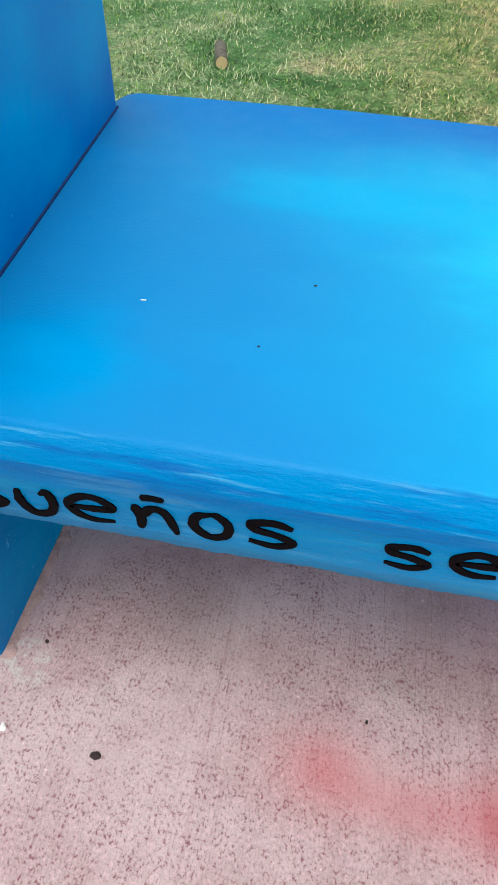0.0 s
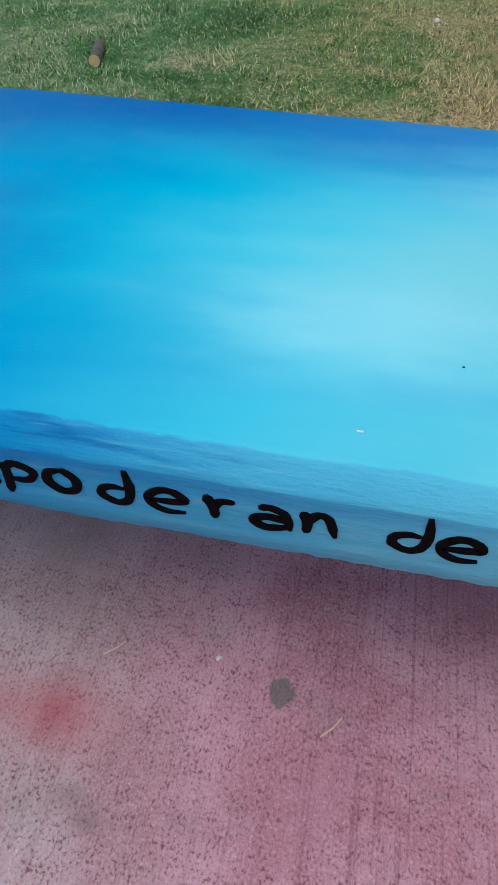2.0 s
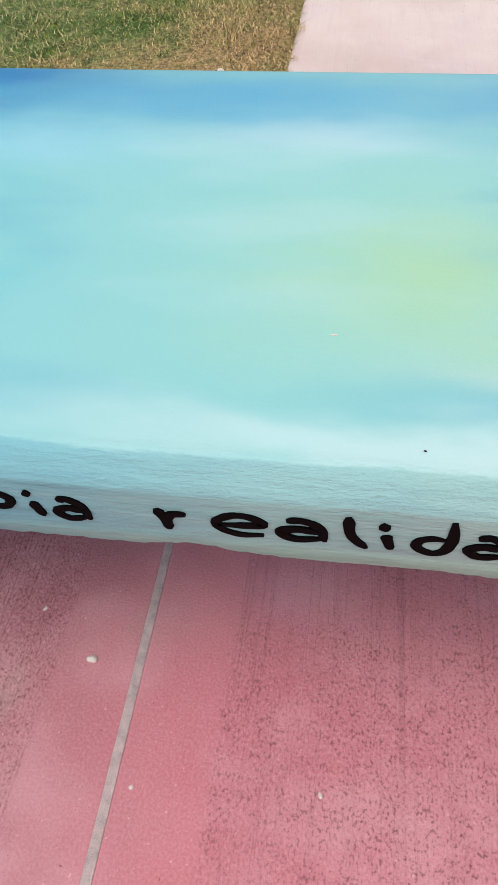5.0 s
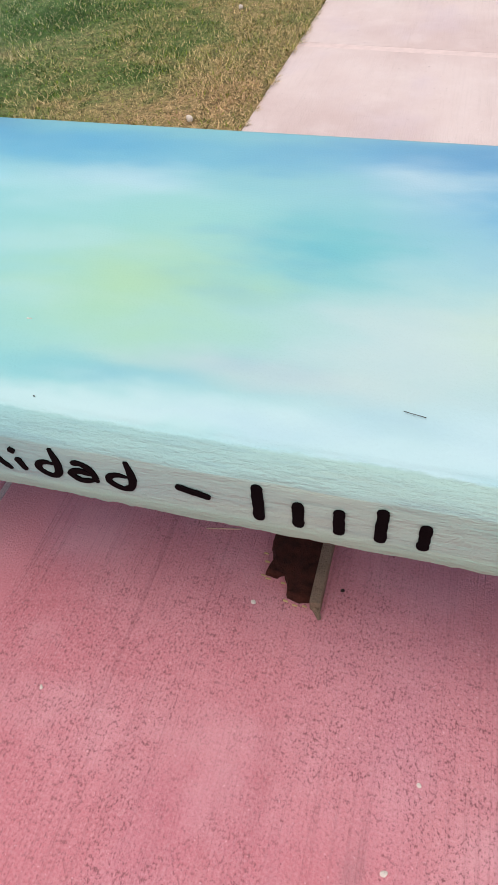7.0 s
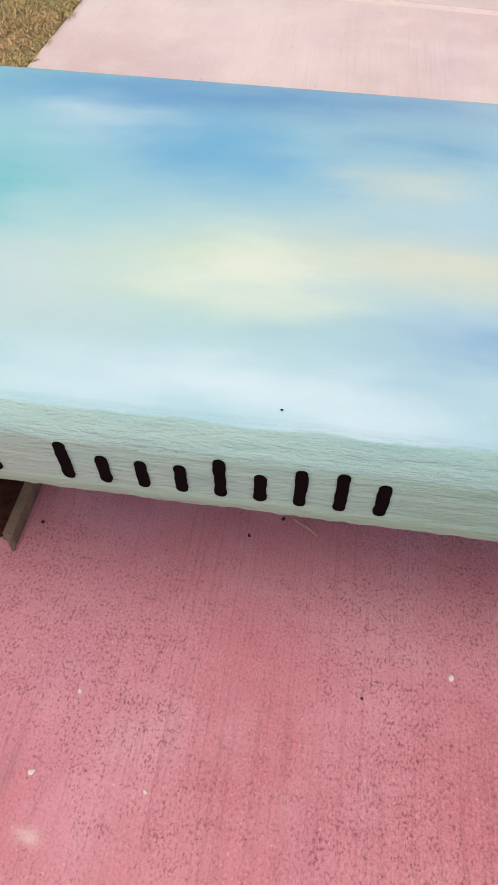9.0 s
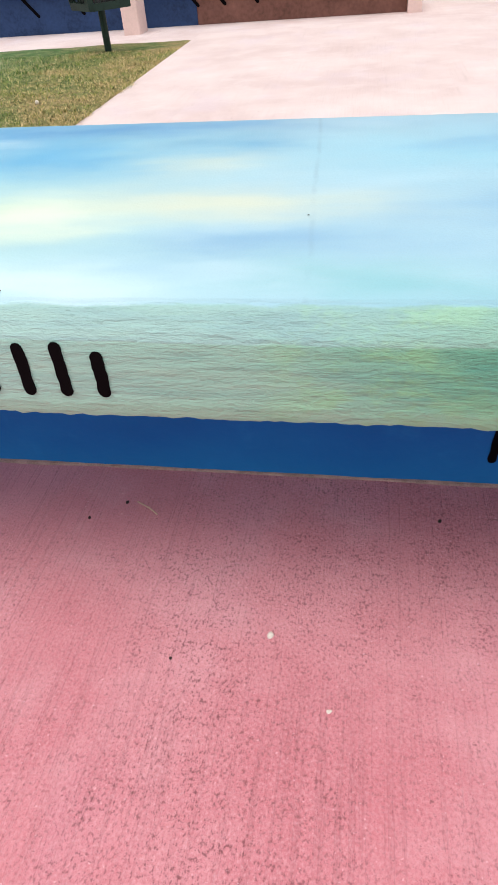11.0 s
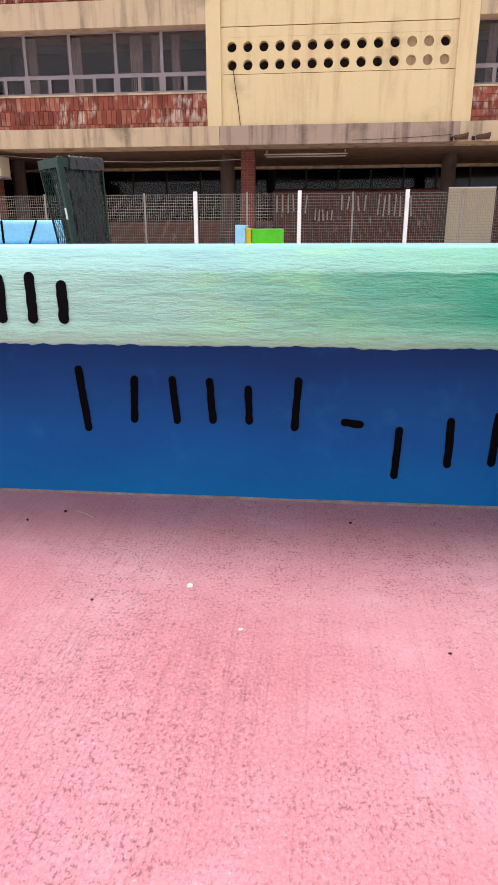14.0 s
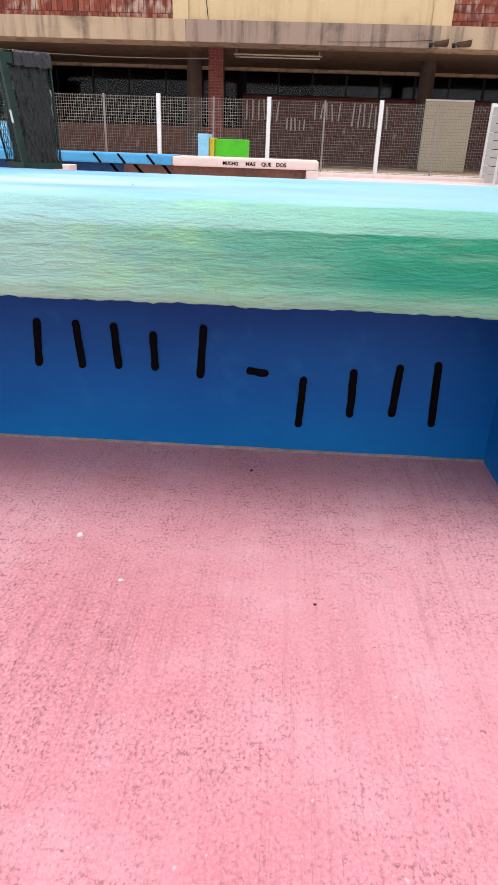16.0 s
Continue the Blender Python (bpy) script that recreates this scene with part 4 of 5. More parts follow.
part("board", rough_up(bm, 0.003, 70), M_WOOD, wood, "crumbling dark brown board")
part("splinter", rough_up(box(1.808, 1.826, 0.49, 0.66, 0.0, 0.028, 0.003), 0.002, 60), M_WOODGREY, wood, "grey weathered edge strip")
bm = rod((1.828, 0.475, 0.006), (1.816, 0.495, 0.012), 0.003, None, 6, 0.008)
part("splinter", bm, M_WOODGREY, wood, "grey weathered splinter")

for k, (x, y) in enumerate(((1.722, 0.533), (1.731, 0.529), (1.768, 0.496), (1.785, 0.492), (1.80, 0.494), (1.757, 0.527), (1.722, 0.56), (1.716, 0.575))):
    part("crumb", rough_up(box(x - 0.004, x + 0.004, y - 0.0012, y + 0.0012, 0.0, 0.003, 0.0006), 0.0015, 120, k), M_CUT, wood, "pale wood crumb")

log = thing("cut_log", -0.58, 2.85, 0, "short cut log with a pale sawn end on the grass", "log")
z = ground_height(0, 2.8) + 0.056
bm = bmesh.new()
part("bark", rough_up(rod((-0.557, 2.735, z), (-0.606, 2.93, z), 0.024, None, 18), 0.002, 30), M_BARK, log, "grey rough bark")
part("sawn_end", rod((-0.5563, 2.7325, z), (-0.5572, 2.736, z), 0.0225, None, 18), M_CUT, log, "pale sawn wood end")
for k, (x, y) in enumerate(((0.985, 2.276), (0.79, 3.62))):
    bm = bmesh.new()
    bmesh.ops.create_icosphere(bm, subdivisions=2, radius=0.012, matrix=Matrix.Translation((x, y, ground_height(x, y) + 0.044)))
    solid("stone", rough_up(bm, 0.005, 60, k), M_STONE, "small white stone in the dry grass", "stone", "stones in the grass")

# ---- litter bin ----
GB = -0.12
bin_ = thing("litter_bin", 0.43, 6.0, GB, "dark green mesh litter bin with black bag", "litter bin")


def ring(z0, z1, h, cx, cy, t=0.012):
    bm = bmesh.new()
    box(cx - h, cx + h, cy - h, cy - h + t, z0, z1, 0, bm)
    box(cx - h, cx + h, cy + h - t, cy + h, z0, z1, 0, bm)
    box(cx - h, cx - h + t, cy - h + t, cy + h - t, z0, z1, 0, bm)
    box(cx + h - t, cx + h, cy - h + t, cy + h - t, z0, z1, 0, bm)
    return bm


BX, BY = 0.35, 6.0
turn = Matrix.Translation((BX, BY, 0)) @ Matrix.Rotation(radians(46), 4, "Z") @ Matrix.Translation((-BX, -BY, 0))


def lean(bm):
    """The basket tapers and leans a little."""
    for v in bm.verts:
        v.co.x += 0.045 - 0.085 * (v.co.z - 0.25) / 0.85
    return bm


def turned(bm):
    bmesh.ops.transform(bm, matrix=turn, verts=bm.verts)
    return lean(bm)


TOP, LOW = 0.225, 0.182
part("top_rim", turned(ring(1.055, 1.135, TOP, BX, BY)), M_DARK, bin_, "dark green steel top rim")
part("bottom_rim", turned(ring(0.228, 0.28, LOW, BX, BY)), M_DARK, bin_, "dark green steel bottom rim")
part("base_plate", turned(box(BX - LOW + 0.01, BX + LOW - 0.01, BY - LOW + 0.01, BY + LOW - 0.01, 0.233, 0.243)), M_DARK, bin_)
for sx in (-1, 1):
    for sy in (-1, 1):
        part("corner_post", turned(rod((BX + sx * (LOW - 0.006), BY + sy * (LOW - 0.006), 0.235), (BX + sx * (TOP - 0.006), BY + sy * (TOP - 0.006), 1.11), 0.034 if (sx, sy) == (-1, -1) else 0.010, None, 4)), M_DARK, bin_)
part("post", rod((BX + 0.045, BY, GB - 0.02), (BX + 0.045, BY, 0.24), 0.03, None, 12), M_DARK, bin_)
for side in range(4):
    bm = bmesh.new()
    q = Matrix.Translation((BX, BY, 0)) @ Matrix.Rotation(radians(90 * side + 46), 4, "Z")
    for k in range(-9, 10):
        for d in (1, -1):
            pts = []
            for j in range(0, 13):
                z = 0.275 + 0.79 * j / 12
                h = LOW + (TOP - LOW) * (z - 0.235) / 0.92 - 0.004
                u = k * 0.044 + d * (z - 0.68) * 0.42
                if abs(u) <= h:
                    pts.append(q @ Vector((u, -h, z)))
            for a, b in zip(pts, pts[1:]):
                rod(a, b, 0.0024, bm, 4)
    part("mesh_side", lean(bm), M_DARK, bin_, "expanded metal mesh side")
bm = bmesh.new()
rings = []
for k in range(34):
    z = 0.265 + 0.885 * k / 33
    h = (LOW + (TOP - LOW) * (z - 0.235) / 0.92) * (0.84 if k < 30 else 0.92)
    rr = []
    for j in range(84):
        a = 2 * math.pi * j / 84
        ca, sa = math.cos(a), math.sin(a)
        sq = h / max(abs(ca), abs(sa)) * 0.94
        wr = 1 + 0.08 * noise.noise(Vector((ca * 4, sa * 4, z * 3))) + 0.07 * noise.noise(Vector((ca * 9 + z * 3, sa * 9, z * 8))) + 0.035 * noise.noise(Vector((ca * 24, sa * 24 + z * 5, z * 20)))
        rr.append(bm.verts.new((BX + ca * sq * wr + 0.03, BY - 0.01 + sa * sq * wr, z + (0.012 * math.sin(j * 0.43) if k > 30 else 0))))
    rings.append(rr)
for a, b in zip(rings, rings[1:]):
    for j in range(84):
        bm.faces.new((a[j], a[(j + 1) % 84], b[(j + 1) % 84], b[j]))
bm.faces.new(rings[0])
part("bag", turned(bm), M_BAG, bin_, "crumpled black plastic bag")
bm = bmesh.new()
rings = []
for k, (dz, dh) in enumerate(((1.150, -0.03), (1.156, 0.0), (1.140, 0.012), (1.10, 0.015), (1.045, 0.012))):
    rr = []
    for j in range(25):
        u = -0.12 + 0.36 * j / 24
        wr = 0.010 * noise.noise(Vector((j * 0.5, k * 0.7, 4))) + 0.007 * noise.noise(Vector((j * 1.3, k * 1.1, 7)))
        dip = (0.016 * noise.noise(Vector((j * 0.35, 2, 0))) - 0.005) if k == 4 else 0
        p = (BX + u, BY - TOP - dh - wr) if u < TOP else (BX + TOP + dh + wr, BY - TOP + (u - TOP) * 8)
        rr.append(bm.verts.new((p[0], p[1], dz + dip + 0.5 * wr)))
    rings.append(rr)
for p, q in zip(rings, rings[1:]):
    for j in range(24):
        bm.faces.new((p[j], p[j + 1], q[j + 1], q[j]))
part("bag_lip", turned(bm), M_BAG, bin_, "black bag folded over the rim")
part("sticker", turned(box(BX - LOW - 0.041, BX - LOW - 0.036, BY - LOW - 0.034, BY - LOW + 0.004, 0.60, 0.70)), M_WHITE, bin_, "torn white sticker")

# ---- second bench ----
GF = -0.16
b2 = thing("concrete_bench", 1.0, 8.4, GF, "concrete bench painted light blue with black stripes and rose end", "bench")
b2_top = 0.335
part("seat_slab", box(-6.2, 1.35, 8.0, 8.7, 0.225, b2_top, 0.02), M_MIDBLUE, b2, "blue painted seat slab")
part("seat_slab", box(1.352, 3.13, 7.998, 8.7, 0.222, b2_top - 0.008, 0.02), M_ROSE, b2, "rose-white painted end of the seat slab")
part("leg", box(2.985, 3.13, 8.002, 8.68, GF - 0.02, 0.223, 0.01), M_ROSE, b2, "rose-white painted leg")
part("support_wall", box(0.724, 2.98, 8.12, 8.4, GF - 0.02, 0.226), M_BROWN, b2, "brown painted supporting wall")
part("support_wall", box(-6.0, 0.72, 8.12, 8.4, GF - 0.02, 0.226), M_NAVY, b2, "dark blue painted supporting wall")
part("backrest", rough_up(box(-6.2, -0.80, 8.52, 8.69, 0.33, 0.66, 0.075, None, 5), 0.006, 3), M_SKYBLUE, b2, "light blue backrest with rounded end")
for k, x in enumerate((-2.0, -1.45, -0.9, 0.42, 0.72, 1.08)):
    part("stripe", brush_bar(x - 0.03, b2_top - 0.012, x + 0.045, 0.236, 0.028, 7.999, 0.004, None, k), M_INK, b2, "black painted stripe")
    part("stripe", brush_bar(x + 0.14, 0.22, x + 0.32, 0.02, 0.035, 8.119, 0.004, None, k + 9), M_INK, b2, "black painted stripe")
for k, x in enumerate((-2.12, -1.68, -1.30)):
    part("stripe", brush_bar(x, 0.36, x + (0.05, 0.0, 0.12)[k], 0.64, 0.03, 8.522, 0.006, None, k + 20), M_INK, b2, "black painted stripe")
for text, x0, x1 in (("MUCHO", 1.97, 2.16), ("MAS", 2.25, 2.37), ("QUE", 2.44, 2.56), ("DOS", 2.62, 2.74)):
    lettering(text, x0, x1, 0.252, 0.042, 7.998, b2, -0.01, 0.004, 0.001, 0.03, True)

for name, xs, ys, zs, mat, label in (("painted_block", (1.40, 1.56), (10.0, 10.5), (GF - 0.02, 0.60), M_SKYBLUE, "light blue painted concrete block"),
                                     ("painted_block", (1.565, 1.64), (10.05, 10.5), (GF - 0.02, 0.55), M_OCHRE, "ochre yellow painted concrete block"),
                                     ("painted_block", (1.645, 2.14), (10.1, 10.5), (GF - 0.02, 0.54), M_GREEN, "bright green painted concrete block")):
    solid(name, rough_up(box(*xs, *ys, *zs, 0.012), 0.003, 4), mat, label + " in the yard", "block", "painted blocks")
solid("painted_block", box(0.02, 0.20, 7.60, 7.9, GF - 0.02, 0.20, 0.01), M_ROSE, "rose white painted concrete block beside the bench", "block", "painted blocks")

# ---- fences ----
FY, FB, FT = 16.0, -0.20, 1.40
fence = thing("mesh_fence", 2.1, FY, FB, "white-posted welded wire mesh fence", "fence")
posts = [-15.6 + 2.548 * k for k in range(10)]
for x in posts:
    part("post", box(x - 0.045, x + 0.045, FY - 0.04, FY + 0.04, FB, FT + 0.05, 0.006), M_WHITE, fence, "white square post")
for x in posts[:-1]:
    part("thin_post", box(x + 1.255, x + 1.293, FY - 0.02, FY + 0.02, FB, FT + 0.02), M_WIRE, fence, "thin grey post")
    vs, fs = [], []

    def bar(x0, x1, z0, z1, y0, y1):
        i = len(vs)
        vs.extend([(x0, y0, z0), (x1, y0, z0), (x1, y1, z0), (x0, y1, z0), (x0, y0, z1), (x1, y0, z1), (x1, y1, z1), (x0, y1, z1)])
        fs.extend([(i, i + 1, i + 5, i + 4), (i + 1, i + 2, i + 6, i + 5), (i + 2, i + 3, i + 7, i + 6), (i + 3, i, i + 4, i + 7), (i + 4, i + 5, i + 6, i + 7), (i + 3, i + 2, i + 1, i)])
    for k in range(1, 46):
        xx = x + 2.548 * k / 46
        bar(xx - 0.0024, xx + 0.0024, FB + 0.05, FT, FY - 0.003, FY + 0.003)
    for k in range(24):
        zz = FB + 0.06 + (FT - 0.02 - FB - 0.06) * k / 23
        bar(x + 0.045, x + 2.503, zz - 0.0034, zz + 0.0034, FY + 0.004, FY + 0.012)
    part("mesh_panel", (vs, [], fs), M_WIRE, fence, "welded galvanised wire panel")
slat_fence = thing("slat_fence", 7.25, 14, FB, "white metal slat fence running beside the yard", "fence")
for k, y in enumerate((15.9, 14.75, 13.6, 12.45, 11.3)):
    part("post", box(7.2, 7.29, y - 0.045, y + 0.045, FB, FT + 0.06, 0.006), M_WHITE, slat_fence, "white square post")
    if k < 4:
        for j in range(9):
            z = FB + 0.06 + j * 0.17
            part("slat", box(7.235, 7.255, y - 1.10, y - 0.05, z, z + 0.155, 0.003), M_SLAT, slat_fence)

# ---- school building ----
bld = thing("school_building", 3.1, 22, FB, "concrete frame school building with yellow panel, red tiles and ribbon windows", "building")
S1, S1T = 2.94, 3.46
for x0, x1, m in ((-13, -0.25, M_CONC), (-0.245, 6.6, M_LEDGE), (6.605, 16, M_CONC)):
    part("ledge", rough_up(box(x0, x1, 19.86, 20.9, S1, S1T, 0.01), 0.004, 2), m, bld, "stained concrete floor edge")
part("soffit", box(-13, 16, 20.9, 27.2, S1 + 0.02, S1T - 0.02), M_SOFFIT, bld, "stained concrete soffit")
for x0, x1 in ((-13, -0.60), (6.88, 16)):
    part("ledge", rough_up(box(x0, x1, 19.90, 21.6, 6.05, 6.72, 0.01), 0.004, 2), M_CONC, bld, "stained concrete floor edge")
    part("ledge", rough_up(box(x0, x1, 19.90, 21.6, 9.25, 9.92, 0.01), 0.004, 2), M_CONC, bld, "stained concrete floor edge")
part("roof", box(-13, 16, 19.8, 27.2, 12.6, 12.9), M_CONC, bld)
part("upper_wall", box(-13, 16, 20.0, 20.4, 9.95, 12.6), M_YELLOW, bld)
part("side_wall", box(-13.3, -13, 19.9, 27.2, FB, 12.6), M_YELLOW, bld)
part("side_wall", box(16, 16.3, 19.9, 27.2, FB, 12.6), M_YELLOW, bld)
part("rear_wall", box(-13, 16, 27.2, 27.5, FB, 12.6), M_YELLOW, bld)


def pierced_band(z_rows, x0, dx, n, y, deep, r, xa, xb):
    """A wall band with round openings through it."""
    bm = bmesh.new()
    zs = sorted(z_rows)
    dz = zs[1] - zs[0]
    for zc in zs:
        for k in range(n):
            xc = x0 + dx * k
            out, hole, back = [], [], []
            for j in range(16):
                a = 2 * math.pi * j / 16
                q = 1 / max(abs(math.cos(a)), abs(math.sin(a)))
                out.append(bm.verts.new((xc + dx / 2 * math.cos(a) * q, y, zc + dz / 2 * math.sin(a) * q)))
                hole.append(bm.verts.new((xc + r * math.cos(a), y, zc + r * math.sin(a))))
                back.append(bm.verts.new((xc + r * math.cos(a), y + deep, zc + r * math.sin(a))))
            for j in range(16):
                i = (j + 1) % 16
                bm.faces.new((out[j], out[i], hole[i], hole[j]))
                bm.faces.new((hole[j], hole[i], back[i], back[j]))
    za, zb = zs[0] - dz / 2, zs[-1] + dz / 2
    for a, b in ((xa, x0 - dx / 2), (x0 + dx * (n - 0.5), xb)):
        bm.faces.new([bm.verts.new(p) for p in ((a, y, za), (b, y, za), (b, y, zb), (a, y, zb))])
    bmesh.ops.remove_doubles(bm, verts=bm.verts, dist=0.0005)
    return bm, za, zb


PA, PB, PY = -0.18, 6.35, 19.98
bands = []
for rows_ in ((5.03, 5.485), (8.09, 8.545)):
    bm, za, zb = pierced_band(rows_, 0.127, 0.4549, 14, PY, 0.22, 0.135, PA, PB)
    part("pierced_band", bm, M_YELLOW, bld, "cream band with two rows of round holes")
    # Near-black sheet stands in for the shaded depth of the holes.
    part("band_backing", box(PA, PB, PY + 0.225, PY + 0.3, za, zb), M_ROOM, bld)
    bands.append((za, zb))
    for r, zc in enumerate(rows_):
        for k in range(14):
            if (k in (11, 12, 13) and not (r == 1 and k == 13) and rows_[0] < 6):
                part("hole_plug", rod((0.127 + 0.4549 * k, PY + 0.13, zc), (0.127 + 0.4549 * k, PY + 0.18, zc), 0.134, None, 16), M_CONC, bld, "plugged round hole")
zz = [S1T - 0.02, bands[0][0] - 0.012, bands[0][1] + 0.0015, bands[1][0] - 0.012, bands[1][1] + 0.0015, 9.95]
for a, b in ((zz[0], zz[1]), (zz[2], 5.97), (5.99, zz[3]), (zz[4], zz[5])):
    part("render_panel", box(PA, PB, PY, PY + 0.3, a, b, 0.006), M_YELLOW, bld, "cream yellow rendered panel")
part("panel_core", box(PA, PB, PY + 0.31, PY + 0.4, S1T, 9.95), M_CONC, bld)
part("pilaster", box(-0.60, PA, 19.90, 20.7, S1T - 0.01, 9.95, 0.01), M_YELLOW, bld, "cream yellow pilaster")
part("pilaster", box(PB, 6.88, 19.93, 20.7, S1T - 0.01, 9.95, 0.01), M_YELLOW, bld, "cream yellow pilaster")
part("pilaster", box(-7.95, -7.50, 19.90, 20.7, S1T - 0.01, 9.95, 0.01), M_YELLOW, bld, "cream yellow pilaster")


def window(x0, x1, z0, z1):
    """One ribbon window module: a fixed upper light over two small lower lights."""
    y0, y1, f = 20.32, 20.38, 0.045
    zt = z0 + 0.52
    w = part("window", box(x0 + f, x1 - f, y0 + 0.02, y0 + 0.04, zt + f, z1 - f), M_GLASS, bld, "ribbon window with grey metal frame")
    bm = bmesh.new()
    for a, b, c, d in ((x0, x0 + f, z0, z1), (x1 - f, x1, z0, z1), (x0 + f, x1 - f, z0, z0 + f), (x0 + f, x1 - f, z1 - f, z1), (x0 + f, x1 - f, zt - f / 2, zt + f)):
        box(a, b, y0, y1, c, d, 0, bm)
    part("frame", bm, M_FRAME, w)
    xm = (x0 + x1) / 2
    for a, b in ((x0 + f, xm), (xm, x1 - f)):
        bm = bmesh.new()
        for p, q, c, d in ((a, a + 0.05, z0 + f, zt - f / 2), (b - 0.05, b, z0 + f, zt - f / 2), (a + 0.05, b - 0.05, z0 + f, z0 + f + 0.04), (a + 0.05, b - 0.05, zt - 0.065, zt - f / 2)):
            box(p, q, y0 - 0.012, y1, c, d, 0, bm)
        part("sash", bm, M_FRAME, w, "grey opening sash")
        part("pane", box(a + 0.05, b - 0.05, y0 + 0.02, y0 + 0.035, z0 + f + 0.04, zt - 0.065), M_GLASS, w)


rng3 = random.Random(3)


def bay(x0, x1, zs, n, offset=0.0):
    d0, d1, w1 = zs
    part("tile_parapet", box(x0, x1, 20.12, 20.45, d0, d1), M_TILE, bld, "red clay tile parapet")
    tw, th = (0.15, 0.38) if x0 < 0 else (0.28, 0.19)
    vs, fs = [], []
    row, z = 0, d1
    while z > d0 + 0.02:
        zb = max(d0, z - th)
        x = x0 - (tw / 2 if row % 2 else 0)
        while x < x1 - 0.01:
            p, q = max(x0, x) + 0.005, min(x1, x + tw) - 0.005
            y = 20.105 - 0.010 * rng3.random()
            if q > p + 0.01:
                i = len(vs)
                vs += [(p, 20.13, zb + 0.005), (q, 20.13, zb + 0.005), (q, 20.13, z - 0.005), (p, 20.13, z - 0.005),
                       (p + 0.004, y, zb + 0.009), (q - 0.004, y, zb + 0.009), (q - 0.004, y + 0.004, z - 0.009), (p + 0.004, y + 0.004, z - 0.009)]
                fs += [(i + 4, i + 5, i + 6, i + 7), (i, i + 1, i + 5, i + 4), (i + 1, i + 2, i + 6, i + 5), (i + 2, i + 3, i + 7, i + 6), (i + 3, i, i + 4, i + 7)]
            x += tw
        z -= th
        row += 1
    tagged(part("clay_tiles", (vs, [], fs), M_CLAY, bld, "weathered red clay tiles"), "weathered red clay tiles", kind="stuff")
    part("sill", box(x0, x1, 20.08, 20.45, d1, d1 + 0.05, 0.006), M_CONC, bld)
    for k in range(n):
        a = x0 + (x1 - x0) * k / n
        window(a, x0 + (x1 - x0) * (k + 1) / n, d1 + 0.05, w1)
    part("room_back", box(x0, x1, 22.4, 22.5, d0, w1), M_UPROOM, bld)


for x0, x1, n in ((-0.60 - 6.9, -0.60, 5), (6.88, 14.2, 6), (-13.0, -7.95, 4)):
    bay(x0, x1, (S1T - 0.01, 4.36, 6.06), n)
    bay(x0, x1, (6.71, 7.56, 9.26), n)
rng2 = random.Random(7)
for x in (-6.2, -4.9, -3.0, -2.35, -1.75, 7.3, 8.3, 10.2):
    for z0, z1 in ((4.45, 6.02), (7.65, 9.2)):
        bm = bmesh.new()
        w = rng2.uniform(0.25, 0.5)
        pts = [(x + w * i / 24, 20.62 + 0.025 * math.sin(i * 1.7)) for i in range(25)]
        lo = [bm.verts.new((a, b, z0)) for a, b in pts]
        hi = [bm.verts.new((a, b, z1)) for a, b in pts]
        for i in range(24):
            bm.faces.new((lo[i], lo[i + 1], hi[i + 1], hi[i]))
        r = bmesh.ops.extrude_face_region(bm, geom=list(bm.faces))
        for v in r["geom"]:
            if isinstance(v, bmesh.types.BMVert):
                v.co.y += 0.006
        solid("curtain", bm, M_CURTAIN, "pale hanging curtain behind the window", "curtain", "window curtains")

# open ground floor
GW = 26.3
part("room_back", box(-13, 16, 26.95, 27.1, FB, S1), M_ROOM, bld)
part("ground_floor_wall", box(0.9, 16, GW, GW + 0.3, FB, 2.08), M_BRICK, bld, "red brick wall with chalky scrawls")
part("ground_floor_wall", box(-13, 0.9, GW, GW + 0.3, FB, 0.95), M_LOWBRICK, bld, "low red brick wall")
part("lintel", box(-13, 16, GW - 0.02, GW + 0.3, S1 - 0.08, S1 + 0.02), M_CONC, bld)
for k in range(12):
    x = 1.0 + 1.24 * k
    w = part("window", box(x, x + 1.16, GW + 0.10, GW + 0.12, 2.12, S1 - 0.1), M_DIMGLASS, bld, "dark high window")
    bm = bmesh.new()
    box(x - 0.04, x, GW + 0.06, GW + 0.16, 2.08, S1 - 0.08, 0, bm)
    box(x + 1.16, x + 1.20, GW + 0.06, GW + 0.16, 2.08, S1 - 0.08, 0, bm)
    box(x, x + 1.16, GW + 0.06, GW + 0.16, 2.08, 2.12, 0, bm)
    part("frame", bm, M_BLACK, w)
for k in range(10):
    x = -12.9 + 1.37 * k
    w = part("window", box(x, x + 1.29, GW + 0.10, GW + 0.12, 1.0, S1 - 0.1), M_DIMGLASS, bld, "dark tall window")
    bm = bmesh.new()
    box(x - 0.04, x, GW + 0.06, GW + 0.16, 0.95, S1 - 0.08, 0, bm)
    box(x, x + 1.29, GW + 0.06, GW + 0.16, 0.95, 1.0, 0, bm)
    box(x, x + 1.29, GW + 0.06, GW + 0.16, 1.9, 1.95, 0, bm)
    part("frame", bm, M_BLACK, w)
part("brick_pier", box(0.26, 0.68, 20.9, 21.4, FB, S1), M_BRICK, bld, "red brick pier")
part("brick_pier", box(-8.45, -7.55, 20.4, 21.0, FB, S1), M_BRICK, bld, "red brick pier")
part("column", rod((-0.36, 22.4, FB), (-0.36, 22.4, S1 + 0.02), 0.24, None, 24), M_COLUMN, bld, "round concrete column")
part("column", rod((7.0, 23.2, FB), (7.0, 23.2, S1 + 0.02), 0.24, None, 24), M_COLUMN, bld, "round concrete column")
part("column", rod((-8.0, 23.2, FB), (-8.0, 23.2, S1 + 0.02), 0.24, None, 24), M_COLUMN, bld, "round concrete column")
part("floor_slab", box(-13, 16, 19.2, 27.2, FB - 0.1, FB + 0.05), M_CONC, bld)
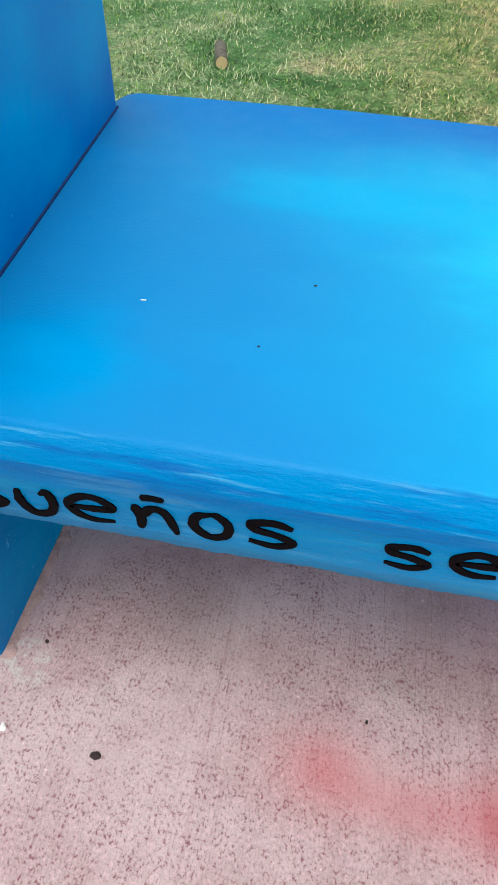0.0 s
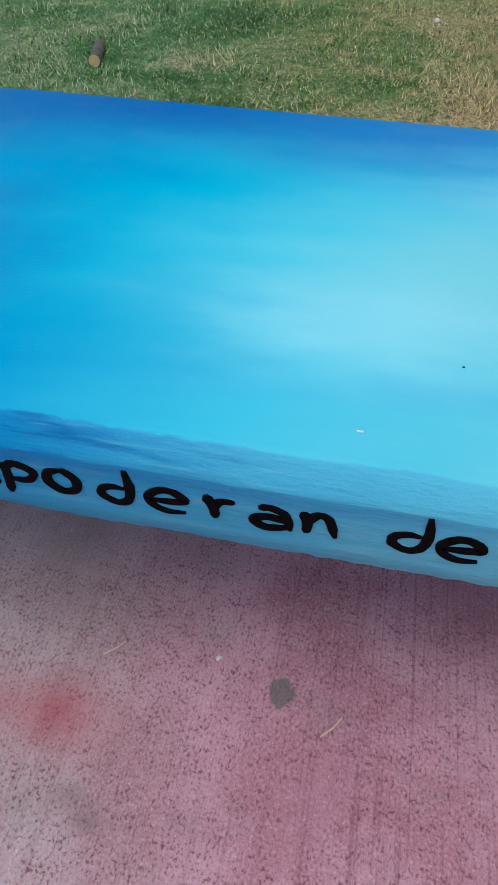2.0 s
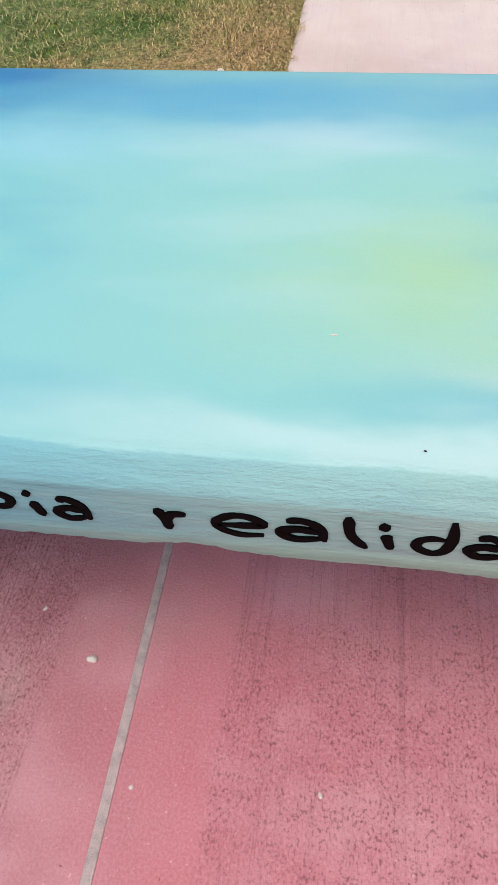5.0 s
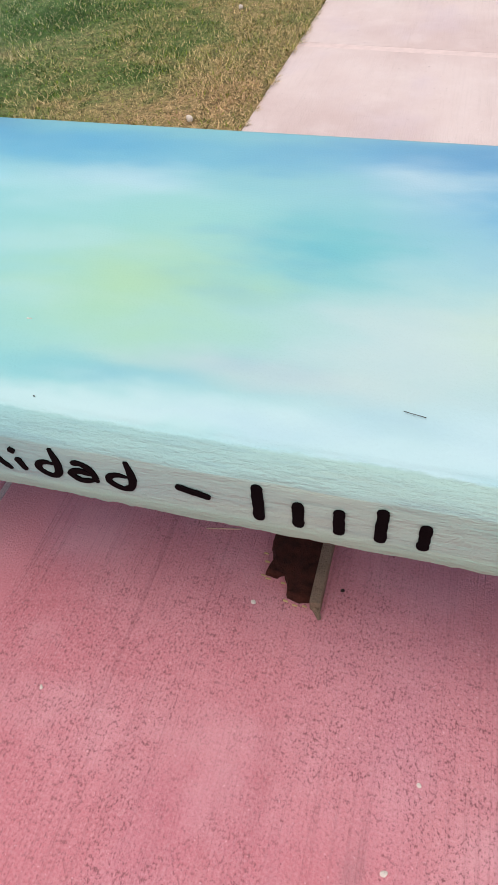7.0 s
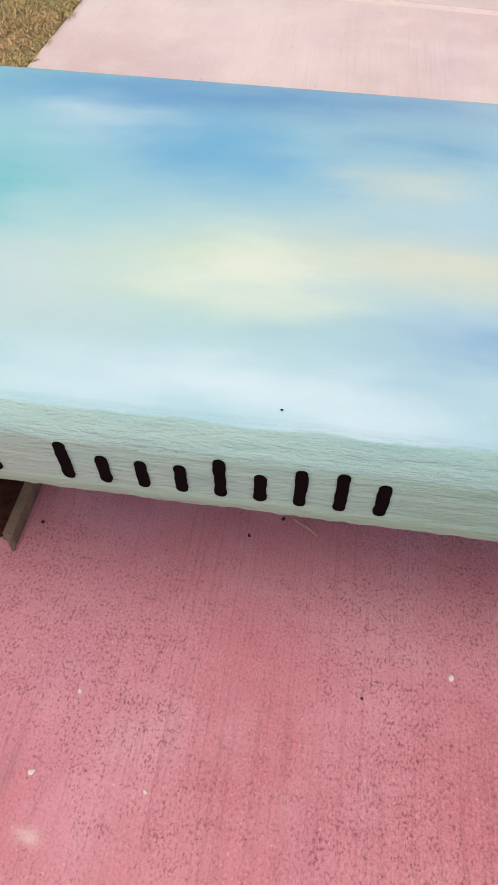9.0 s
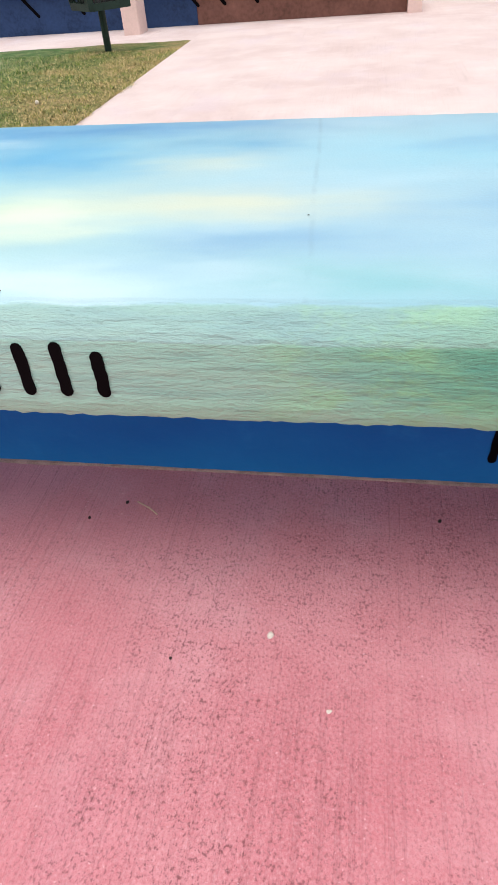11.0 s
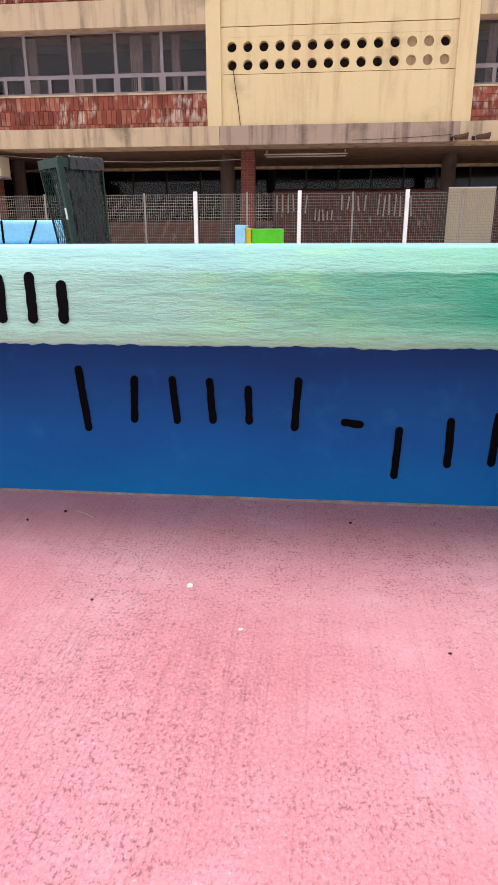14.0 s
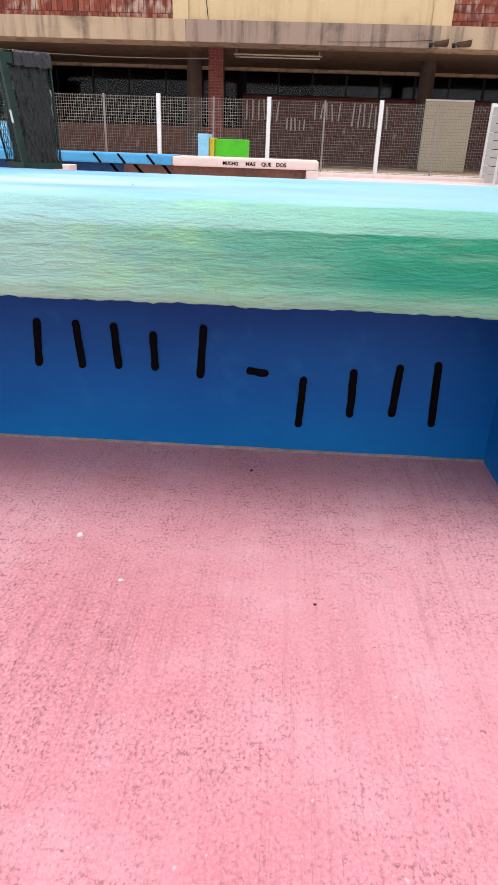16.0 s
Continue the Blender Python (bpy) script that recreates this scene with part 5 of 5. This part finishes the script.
part("room_wall", box(-13, -8.46, 20.6, 20.9, FB, S1), M_BRICK, bld, "red brick wall")
w = part("window", box(-10.4, -8.6, 20.52, 20.55, 1.0, 2.75), M_CURTAIN, bld, "barred pale window")
bm = bmesh.new()
for k in range(13):
    box(-10.4 + 0.15 * k - 0.012, -10.4 + 0.15 * k + 0.012, 20.46, 20.49, 1.0, 2.75, 0, bm)
for z in (1.0, 1.5, 2.1, 2.75):
    box(-10.45, -8.55, 20.44, 20.51, z - 0.025, z + 0.025, 0, bm)
part("bars", bm, M_BLACK, w)
door = thing("beige_partition", 7.6, 22.0, FB, "beige painted metal panel standing under the soffit", "panel")
part("panel", box(6.85, 8.32, 22.0, 22.08, FB + 0.05, 1.83, 0.01), M_BEIGE, door)
part("top_rail", box(6.85, 8.32, 21.985, 22.095, 1.83, 1.87), M_WHITE, door)

# scrawled marks on the brick wall
g = random.Random(11)
for x0, x1, z0, z1, n in ((0.95, 2.3, 1.25, 1.95, 6), (2.5, 3.3, 0.95, 1.35, 5), (3.5, 4.6, 1.3, 1.9, 5), (4.9, 6.4, 1.1, 1.9, 7)):
    for k in range(n):
        x = x0 + (x1 - x0) * (k + 0.5) / n
        bm = brush_bar(x, z0 + g.uniform(0, 0.08), x + g.uniform(-0.06, 0.06), z1 - g.uniform(0, 0.08), 0.055, GW - 0.001, 0.004, None, k)
        part("painted_bar", bm, M_CHALK, bld, "white sprayed bar")

# ---- fittings on the building ----
ac = thing("air_conditioner", -7.2, 20.5, 2.2, "white air conditioner outdoor unit on the brick pier", "air conditioner")
part("casing", box(-7.545, -7.12, 20.0, 20.65, 2.2, 2.78, 0.015), M_BEIGE, ac)
part("grille", box(-7.49, -7.40, 19.992, 20.0, 2.30, 2.70), M_BLACK, ac, "dark louvred grille")
part("side_panel", box(-7.335, -7.15, 19.994, 20.0, 2.24, 2.74), M_FRAME, ac, "grey side panel")
part("bracket", box(-7.54, -7.14, 20.05, 20.75, 2.15, 2.198), M_FRAME, ac)
for x in (6.62, 7.22):
    lamp = thing("floodlight", x, 19.7, 3.0, "rusty metal floodlight on the concrete ledge", "floodlight", "ledge floodlights")
    bm = bmesh.new()
    rings = []
    for i in range(9):
        t = i / 8
        cx, cz, r = x - 0.20 + 0.38 * t, 3.06 + 0.05 * t * t, 0.05 + 0.085 * math.sqrt(t)
        rings.append([bm.verts.new((cx, 19.70 + r * math.cos(3.34 * j / 10), cz - r * math.sin(3.34 * j / 10))) for j in range(11)]
                     + [bm.verts.new((cx, 19.70 + 0.8 * r * math.cos(3.34 * j / 10), cz - 0.8 * r * math.sin(3.34 * j / 10))) for j in range(10, -1, -1)])
    for p, q in zip(rings, rings[1:]):
        for j in range(22):
            bm.faces.new((p[j], p[(j + 1) % 22], q[(j + 1) % 22], q[j]))
    bm.faces.new(rings[0])
    part("housing", bm, M_RUST, lamp)
    part("socket", rod((x - 0.30, 19.70, 2.99), (x - 0.22, 19.70, 3.0), 0.055, None, 12), M_BLACK, lamp, "dark lamp socket")
    part("bracket", box(x - 0.14, x - 0.08, 19.66, 19.87, 2.98, 3.02), M_BLACK, lamp)
tube = thing("strip_light", 2.2, 21.4, 2.8, "unlit fluorescent strip light under the soffit", "strip light")
part("body", box(0.95, 3.55, 21.37, 21.44, 2.82, 2.86, 0.01), M_BEIGE, tube)
part("tube", rod((1.0, 21.41, 2.775), (3.5, 21.41, 2.775), 0.02, None, 10), M_CURTAIN, tube)
part("hanger", box(1.0, 1.05, 21.39, 21.43, 2.85, 2.965), M_FRAME, tube)
part("hanger", box(3.45, 3.5, 21.39, 21.43, 2.85, 2.965), M_FRAME, tube)
solid("cable", wire([(-7.5, 20.6, 2.86), (-6, 20.7, 2.74), (-4.4, 20.8, 2.66), (-2.6, 20.85, 2.62), (-1, 20.88, 2.63), (0.26, 20.89, 2.66)], 0.012), M_WIRE, "slack grey cable hanging under the soffit", "cable")
solid("cable", wire([(0.16, 19.95, 4.97), (0.22, 19.93, 4.5), (0.30, 19.94, 4.0), (0.36, 19.94, 3.47)], 0.010), M_BLACK, "black cable hanging from a round hole", "cable")
solid("cable", wire([(3.6, 19.85, 3.02), (5.0, 19.85, 3.05), (6.4, 19.85, 3.12)], 0.005), M_BLACK, "black cable along the concrete ledge", "cable")
solid("far_kerb", box(-3.0, 12.0, 15.55, 15.85, -0.2, -0.08, 0.02), M_ROSE, "rose painted low concrete kerb before the fence", "kerb", kind="structure")
